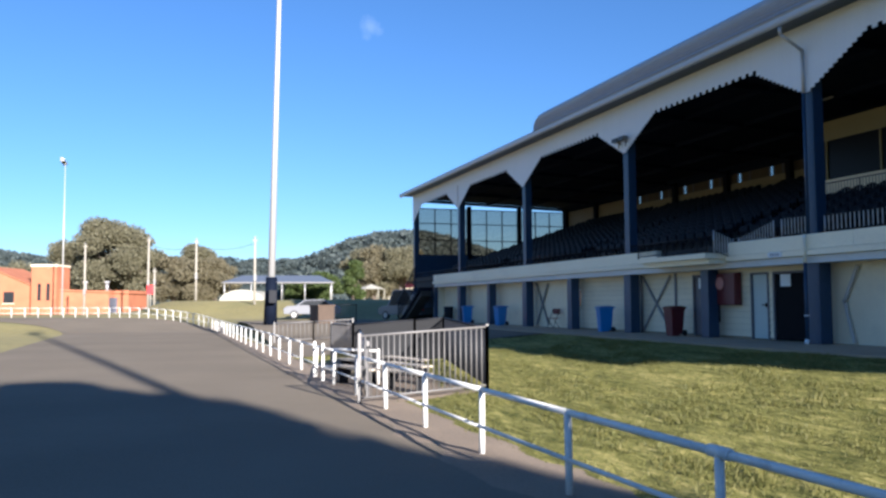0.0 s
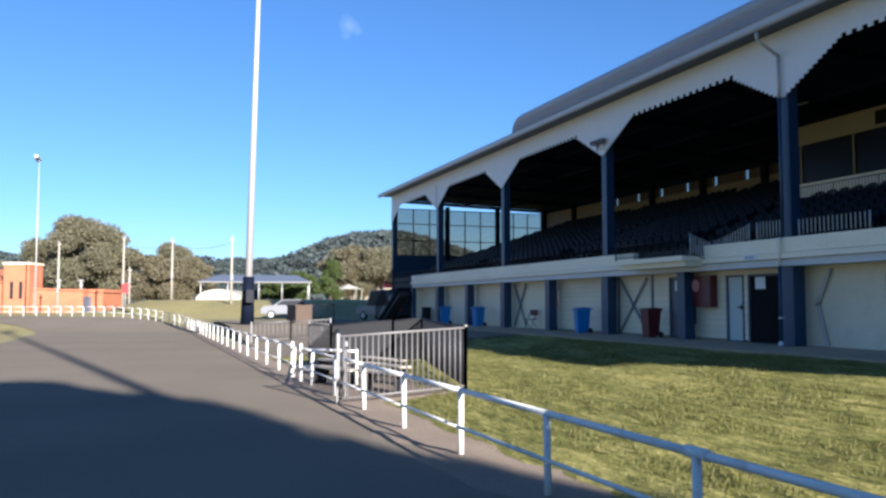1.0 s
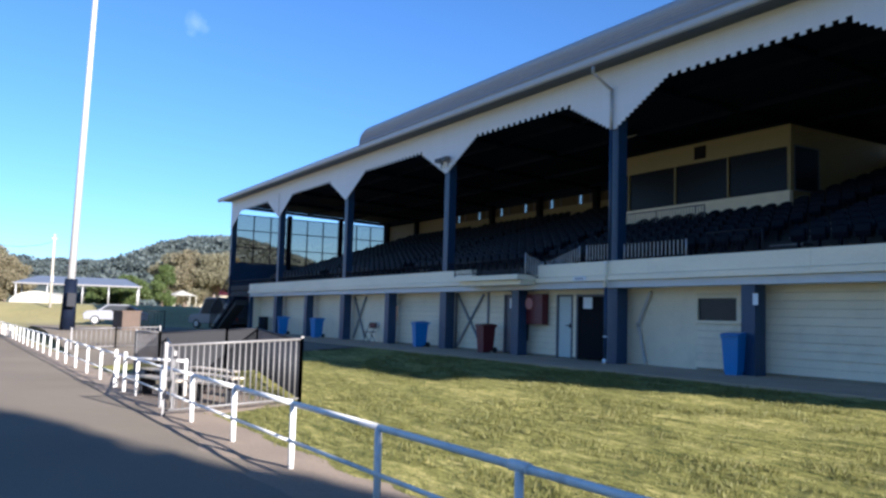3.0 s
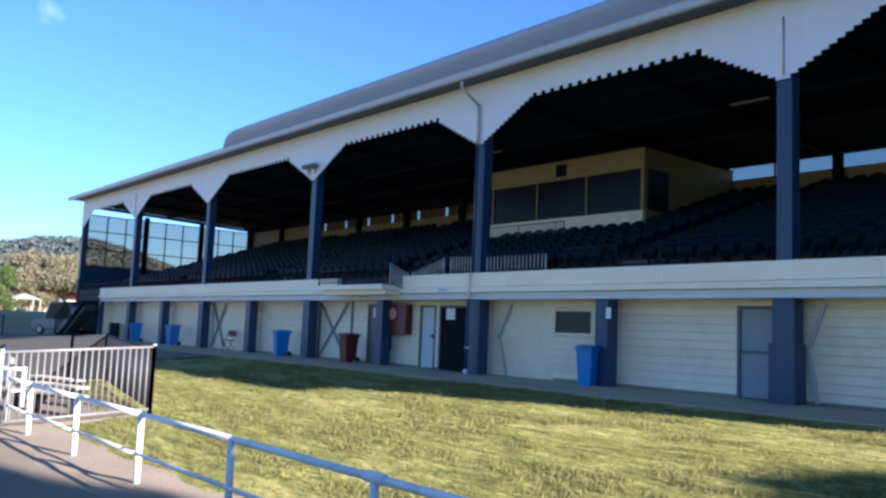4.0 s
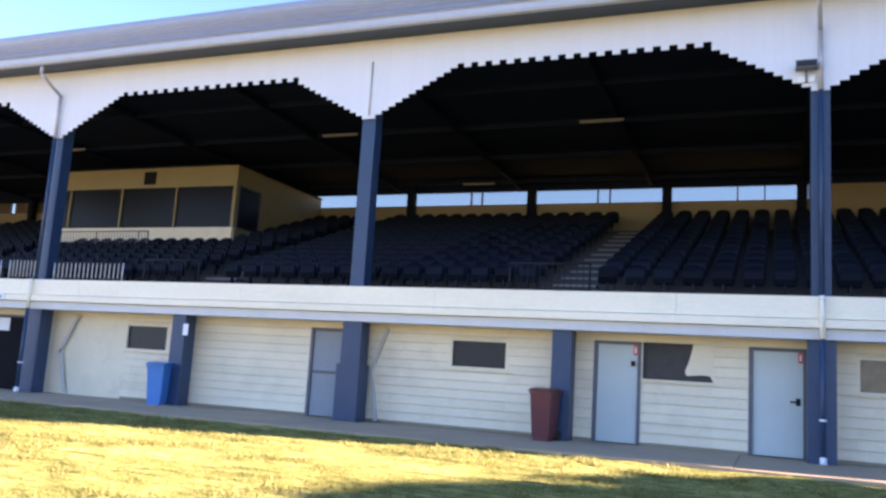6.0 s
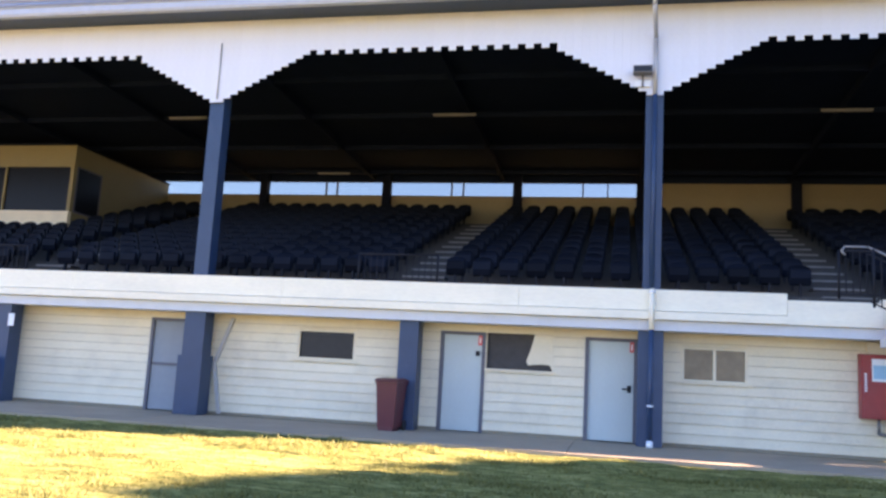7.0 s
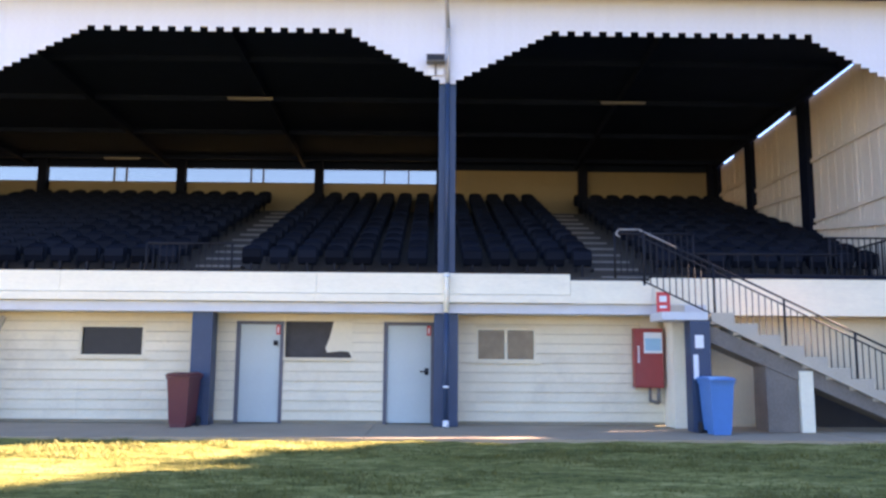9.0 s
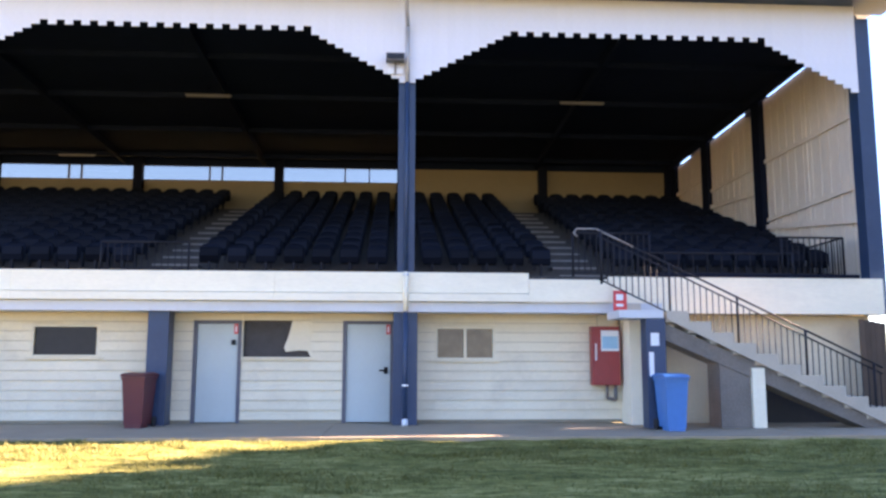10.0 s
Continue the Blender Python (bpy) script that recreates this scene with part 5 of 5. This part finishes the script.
for x in (6.6, 9.4):
    v = part("vent", one_tube((x, 3, 2.8), (x, 3, 3.9), 0.2, n=10), GALV, hall)
    part("cowl", one_tube((x, 3, 3.9), (x, 3, 4.15), 0.33, n=10), GALV, v)

shed = holder("open_pavilion", turned(-104.5, -3.7, FACE + 9), "open pavilion with a blue-grey hipped roof on pale posts", "pavilion")
bm = B()
top = [bm.verts.new(p) for p in ((-4.6, 3.0, 3.25), (5.0, 3.0, 3.25))]
eave = [bm.verts.new(p) for p in ((-6.8, -0.4, 2.3), (6.8, -0.4, 2.3), (6.8, 6.4, 2.3), (-6.8, 6.4, 2.3))]
for f in ((eave[0], eave[1], top[1], top[0]), (eave[1], eave[2], top[1]), (eave[2], eave[3], top[0], top[1]), (eave[3], eave[0], top[0]), tuple(eave[::-1])):
    bm.faces.new(f)
part("roof", bm, ROOF_BLUE, shed)
part("fascia", one_box(-6.8, 6.8, -0.44, -0.41, 2.17, 2.32), GREY_STEEL, shed)
for x in (-6.5, -3.3, 0.4, 3.2, 6.5):
    for y in (-0.2, 6.2):
        part("post", one_tube((x, y, 0), (x, y, 2.28), 0.07), GALV, shed)

dome = holder("arched_shelter", turned(-99.3, -8.6, FACE) @ Matrix.Translation((0, 0, -0.06)), "low pale arched canvas shelter", "shelter")
bm = B()
out = [(2.6 * math.cos(math.pi * i / 12), 1.35 * math.sin(math.pi * i / 12)) for i in range(13)]
prism(bm, out, "y", 0, 8)
part("canvas", bm, TARP, dome)
for x in (-2.6, 2.6):
    part("ground_rail", one_box(x - 0.05, x + 0.05, 0, 8, 0, 0.12), GALV, dome)

gaz = holder("gazebo", turned(-110.0, 9.3, 20), "small gazebo with a pale pyramid roof", "gazebo")
bm = B()
apex = bm.verts.new((0, 0, 2.25))
ring = [bm.verts.new((2.0 * math.cos(math.pi / 3 * i), 2.0 * math.sin(math.pi / 3 * i), 1.55)) for i in range(6)]
for i in range(6):
    bm.faces.new((ring[i], ring[(i + 1) % 6], apex))
bm.faces.new(ring[::-1])
part("roof", bm, TARP, gaz)
for i in range(6):
    a = math.pi / 3 * i
    part("post", one_tube((1.8 * math.cos(a), 1.8 * math.sin(a), 0), (1.8 * math.cos(a), 1.8 * math.sin(a), 1.58), 0.05), TARP, gaz)

house = holder("cottage", turned(-145.9, 22.2, 30) @ Matrix.Translation((0, 0, -0.08)), "small cottage with a red roof among trees", "house")
part("wall", one_box(-3, 3, 0, 5, 0, 2.6), CREAM, house)
bm = B()
prism(bm, [(-3.4, 2.6), (3.4, 2.6), (0, 4.4)], "y", -0.3, 5.3)
part("roof", bm, BIN_RED, house)


def car(x, y, rot, mat, label, tall=False):
    c = holder("parked_car", pose(x, y, ground_z(x, y), 0, 0, rot), label, "car")
    k = 1.5 if tall else 1.0
    bm = B()
    out = [(-2.1, 0.35), (-2.15, 0.75), (-1.9, 0.95), (-1.2, 1.0), (-0.6, 1.42 * k), (0.9, 1.45 * k), (1.7, 1.05 * k if tall else 1.0), (2.15, 0.85), (2.15, 0.35)]
    prism(bm, out, "y", -0.85, 0.85)
    part("body", bm, mat, c, bevel=0.05)
    win = [(-1.0, 1.02), (-0.52, 1.36 * k), (0.8, 1.38 * k), (1.35, 1.02)]
    for sy in (-0.858, 0.846):
        bm = B()
        prism(bm, win, "y", sy, sy + 0.012)
        part("side_window", bm, GLASS_DARK, c)
    for sx in (-1.35, 1.35):
        for sy in (-0.86, 0.7):
            w = part("wheel", one_tube((sx, sy, 0.31), (sx, sy + 0.18, 0.31), 0.31, n=18), RUBBER, c)
            part("rim", one_tube((sx, sy - 0.006, 0.31), (sx, sy + 0.186, 0.31), 0.19, n=14), GALV, w)
    for sy in (-0.6, 0.4):
        part("headlight", one_box(-2.165, -2.1, sy, sy + 0.25, 0.68, 0.8), GLASS, c)
    for sy in (-0.7, 0.5):
        part("tail_light", one_box(2.12, 2.16, sy, sy + 0.2, 0.62, 0.76), RED_SIGN, c)


car(-64.0, -6.3, 78, CAR_WHITE, "white hatchback parked beyond the low fence")
car(-58.6, -0.4, 30, CAR_WHITE, "white van parked near the end of the stand", True)
crate = thing("timber_crate", one_box(-0.75, 0.75, -0.5, 0.5, 0, 1.05), GATE_WOOD, "dark brown box crate beside the white car", "crate", bevel=0.03, at=pose(-50.6, -8.0, -0.03, 0, 0, 10))
part("crate_lid", one_box(-0.8, 0.8, -0.55, 0.55, 1.052, 1.12), GATE_WOOD, crate, "dark brown lid")
board = holder("notice_board", turned(-89.9, -18.4, FACE) @ Matrix.Translation((0, 0, -0.06)), "small red notice board on a post", "sign")
part("panel", one_box(-0.35, 0.35, -0.03, 0.03, 1.4, 2.3), RED_SIGN, board)
part("post", one_tube((0, 0.06, 0), (0, 0.06, 1.5), 0.05), POLE_WOOD, board)


# ---- trees ----
def leaf_cloud(blobs, count, size, seed, flat=0.7):
    """Many small leaf tufts scattered in the shells of uneven clumps."""
    g = np.random.default_rng(seed)
    w = np.array([b[3] ** 2 for b in blobs])
    pick = g.choice(len(blobs), count, p=w / w.sum())
    cen = np.array([b[:3] for b in blobs])[pick]
    rad = np.array([b[3] for b in blobs])[pick]
    d = g.normal(size=(count, 3))
    d /= np.linalg.norm(d, axis=1)[:, None]
    rr = rad * (0.5 + 0.7 * g.random(count) ** 1.1)
    pos = cen + d * rr[:, None] * np.array([1, 1, flat])
    a = g.normal(size=(count, 3))
    a /= np.linalg.norm(a, axis=1)[:, None]
    b = np.cross(a, g.normal(size=(count, 3)))
    b /= np.linalg.norm(b, axis=1)[:, None]
    s = size * (0.5 + g.random(count))[:, None]
    vs = np.stack([pos - a * s, pos + b * s * 0.6, pos + a * s, pos - b * s * 0.6], 1).reshape(-1, 3)
    me = bpy.data.meshes.new("crown")
    me.from_pydata(vs.tolist(), [], [(4 * i, 4 * i + 1, 4 * i + 2, 4 * i + 3) for i in range(count)])
    return me


def tree(x, y, h, r, leaf, label, seed, count=5000, size=0.35, trunk=0.3, low=0.25, cone=False, clumps=22):
    g = random.Random(seed)
    t = holder("tree", Matrix.Translation((x, y, ground_z(x, y) - 0.06)), label, "tree")
    bm = B()
    top = Vector((g.uniform(-0.4, 0.4), g.uniform(-0.4, 0.4), h * 0.62))
    tube(bm, (0, 0, 0), top * 0.5, r * 0.06 + trunk * 0.5, n=9, r2=trunk * 0.6)
    tube(bm, top * 0.5, top, trunk * 0.6, n=8, r2=trunk * 0.2)
    blobs = []
    for i in range(clumps):
        a = g.uniform(0, 2 * math.pi)
        u = g.uniform(low, 0.93)
        wide = math.sin(math.pi * min(1, max(0.12, (u - low + 0.15) / (1.15 - low)))) ** 0.7
        if cone:
            wide = 1.25 - 1.12 * u
        q = Vector((math.cos(a), math.sin(a), 0)) * r * wide * (g.uniform(0.1, 0.95) if cone else g.uniform(0.3, 0.8))
        q.z = h * u
        blobs.append((q.x, q.y, q.z, r * (g.uniform(0.14, 0.2) if cone else g.uniform(0.24, 0.42))))
        if i % 2 == 0:
            s = top * g.uniform(0.35, 0.9)
            tube(bm, s, q, trunk * 0.22, n=6, r2=0.03)
    part("trunk", bm, BARK, t)
    me = leaf_cloud(blobs, count, size, seed)
    me.materials.append(leaf)
    piece("crown", me, t)
    return t


tree(-132.1, -24.7, 13.4, 6.6, LEAF_OLIVE, "large olive-grey tree with a dense rounded crown", 3, 46800, 0.163)
tree(-140.2, -30.2, 10.8, 5.0, LEAF_OLIVE, "olive-grey tree behind the brick hall", 5, 26000, 0.163)
tree(-128.6, -20.6, 10.8, 4.6, LEAF_OLIVE, "olive-grey tree beside a larger one", 6, 26000, 0.163)
tree(-146.7, -11.9, 10.0, 3.8, LEAF_OLIVE, "tall thin-crowned grey tree", 7, 18200, 0.143, low=0.5)
tree(-124.9, -15.8, 6.0, 3.8, LEAF_BROWN, "brownish bushy tree by the poles", 8, 20800, 0.143, low=0.1)
tree(-121.9, -13.1, 6.2, 3.8, LEAF_BROWN, "brownish bushy tree by the poles", 9, 20800, 0.143, low=0.1)
tree(-123.0, -10.3, 5.7, 3.6, LEAF_BROWN, "brownish bushy tree behind the pavilion", 10, 20800, 0.143, low=0.1)
tree(-92.5, 3.1, 4.5, 1.7, LEAF_GREEN, "bright green upright tree beside the pavilion", 11, 15600, 0.102, low=0.08)
tree(-113.2, 3.6, 3.6, 3.0, LEAF_GREEN, "dark green shrubby tree behind the pavilion", 12, 18200, 0.122, low=0.08)
tree(-116.0, 1.2, 3.4, 3.0, LEAF_GREEN, "dark green shrubby tree behind the pavilion", 13, 18200, 0.122, low=0.08)
tree(-119.6, 12.1, 7.8, 4.4, LEAF_BROWN, "broad olive-brown tree near the cottage", 14, 26000, 0.143, low=0.15)
tree(-117.7, 15.7, 7.8, 4.4, LEAF_OLIVE, "broad olive tree near the cottage", 15, 26000, 0.143, low=0.15)
tree(-128.1, 12.2, 8.3, 4.0, LEAF_OLIVE, "broad olive tree near the cottage", 16, 20800, 0.143, low=0.15)
tree(-150.9, -40.1, 7.5, 5.0, LEAF_OLIVE, "olive tree behind the brick hall", 17, 23400, 0.163, low=0.15)
tree(-146.8, -43.4, 7.5, 5.0, LEAF_OLIVE, "olive tree behind the brick hall", 18, 23400, 0.163, low=0.15)
# the big tree past the stair end whose shade falls over lawn and track
tree(30.0, -2.2, 9.4, 12.5, LEAF_GREEN, "broad dense green shade tree past the stair end", 21, 70000, 0.55, 0.6, low=0.08, cone=True, clumps=170)
tree(27.0, -9.9, 15.6, 8.0, LEAF_GREEN, "tall dense green shade tree beside the track", 23, 40000, 0.5, 0.6, low=0.1, cone=True, clumps=100)
tree(29.0, -15.5, 16.3, 10.0, LEAF_GREEN, "broad dense green shade tree beside the track", 22, 36000, 0.5, 0.6, low=0.1, cone=True, clumps=110)


# ---- wooded hills ----
def hill(name, spots, label, seed):
    """A long wooded ridge: a swelling ground form thick with canopy tufts."""
    bm = B()
    g = np.random.default_rng(seed)
    n = len(spots)
    rows = []
    for (x, y, h) in spots:
        d = Vector((x + 1, y + 17, 0)).normalized()
        prof = []
        for k in range(9):
            f = -1 + 2 * k / 8
            prof.append(bm.verts.new((x + d.x * f * 90, y + d.y * f * 90, -1 + h * (0.5 + 0.5 * math.cos(math.pi * f)))))
        rows.append(prof)
    for a, b in zip(rows, rows[1:]):
        for k in range(8):
            bm.faces.new((a[k], b[k], b[k + 1], a[k + 1])).smooth = True
    bmesh.ops.recalc_face_normals(bm, faces=bm.faces)
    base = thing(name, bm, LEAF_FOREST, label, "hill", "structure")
    blobs = []
    for i in range(n - 1):
        for j in range(46):
            f, k = g.random(), g.uniform(-1, 0.1)
            x = spots[i][0] + (spots[i + 1][0] - spots[i][0]) * f
            y = spots[i][1] + (spots[i + 1][1] - spots[i][1]) * f
            h = spots[i][2] + (spots[i + 1][2] - spots[i][2]) * f
            d = Vector((x + 1, y + 17, 0)).normalized()
            blobs.append((x + d.x * k * 90, y + d.y * k * 90, -1 + h * (0.5 + 0.5 * math.cos(math.pi * k)), g.uniform(3.0, 5.5)))
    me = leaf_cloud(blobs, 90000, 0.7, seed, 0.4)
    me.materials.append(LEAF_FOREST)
    tagged(new(name + "_canopy", me), "tree canopy on the ridge, distance haze mixed into its green", "woods", "", "stuff")


hill("far_ridge", [(-481, -130, 27.1), (-472, -103, 29.8), (-465, -81, 25.4), (-456, -56, 24.6), (-446, -26, 24.5), (-436, 4, 24.3), (-427, 31, 23.6), (-419, 55, 24.0), (-412, 77, 25.9), (-401, 110, 25.7)],
     "long low wooded ridge across the distance", 31)
hill("wooded_hill", [(-331, 36, 17.6), (-328, 43, 20.9), (-326, 49, 24.3), (-324, 57, 26.5), (-321, 65, 28.7), (-318, 74, 29.3), (-315, 83, 28.6), (-310, 98, 24.0), (-305, 112, 17.1)],
     "rounded wooded hill behind the stand", 32)


# ---- grass tufts on the lawn ----
def grass():
    g = np.random.default_rng(12)
    n = 90000
    x = g.uniform(-26, 10, n)
    y = -2.85 - 9.8 * g.random(n)
    z = np.array([lawn_z(a, b) for a, b in zip(x, y)])
    a = g.uniform(0, 2 * math.pi, n)
    h = g.uniform(0.008, 0.035, n)
    w = g.uniform(0.005, 0.013, n)
    lean = g.normal(0, 0.02, (n, 2))
    dx, dy = np.cos(a) * w, np.sin(a) * w
    # loose clumps of cut grass, thicker along the mower's runs
    cx, cy = g.uniform(-26, 10, 5200), -2.95 - 9.5 * g.random(5200)
    keep = np.array([noise.noise((a * 0.28, b * 1.1 + a * 0.2, 7)) + 0.35 * noise.noise((a * 1.1, b * 2.0, 1)) > 0.02 for a, b in zip(cx, cy)])
    cx, cy = cx[keep], cy[keep]
    m = 34
    size = np.repeat(g.uniform(0.04, 0.13, len(cx)), m)
    x2 = np.repeat(cx, m) + g.normal(0, 1, len(cx) * m) * size * 1.5
    y2 = np.repeat(cy, m) + g.normal(0, 1, len(cx) * m) * size * 0.8
    z2 = np.array([lawn_z(a, b) for a, b in zip(x2, y2)])
    n2 = len(x2)
    a2 = g.uniform(0, 2 * math.pi, n2)
    x, y, z = np.concatenate([x, x2]), np.concatenate([y, y2]), np.concatenate([z, z2])
    h = np.concatenate([h, size * g.uniform(0.25, 0.8, n2)])
    w2 = g.uniform(0.006, 0.014, n2)
    dx, dy = np.concatenate([dx, np.cos(a2) * w2]), np.concatenate([dy, np.sin(a2) * w2])
    lean = np.concatenate([lean, g.normal(0, 0.035, (n2, 2))])
    n += n2
    vs = np.stack([np.stack([x - dx, y - dy, z], 1), np.stack([x + dx, y + dy, z], 1), np.stack([x + lean[:, 0], y + lean[:, 1], z + h], 1)], 1).reshape(-1, 3)
    me = bpy.data.meshes.new("grass_tufts")
    me.from_pydata(vs.tolist(), [], [(3 * i, 3 * i + 1, 3 * i + 2) for i in range(n)])
    me.materials.append(GRASS_BLADE)
    tagged(new("grass_tufts", me), "short mown grass blades on the lawn", "grass", "", "stuff")


grass()
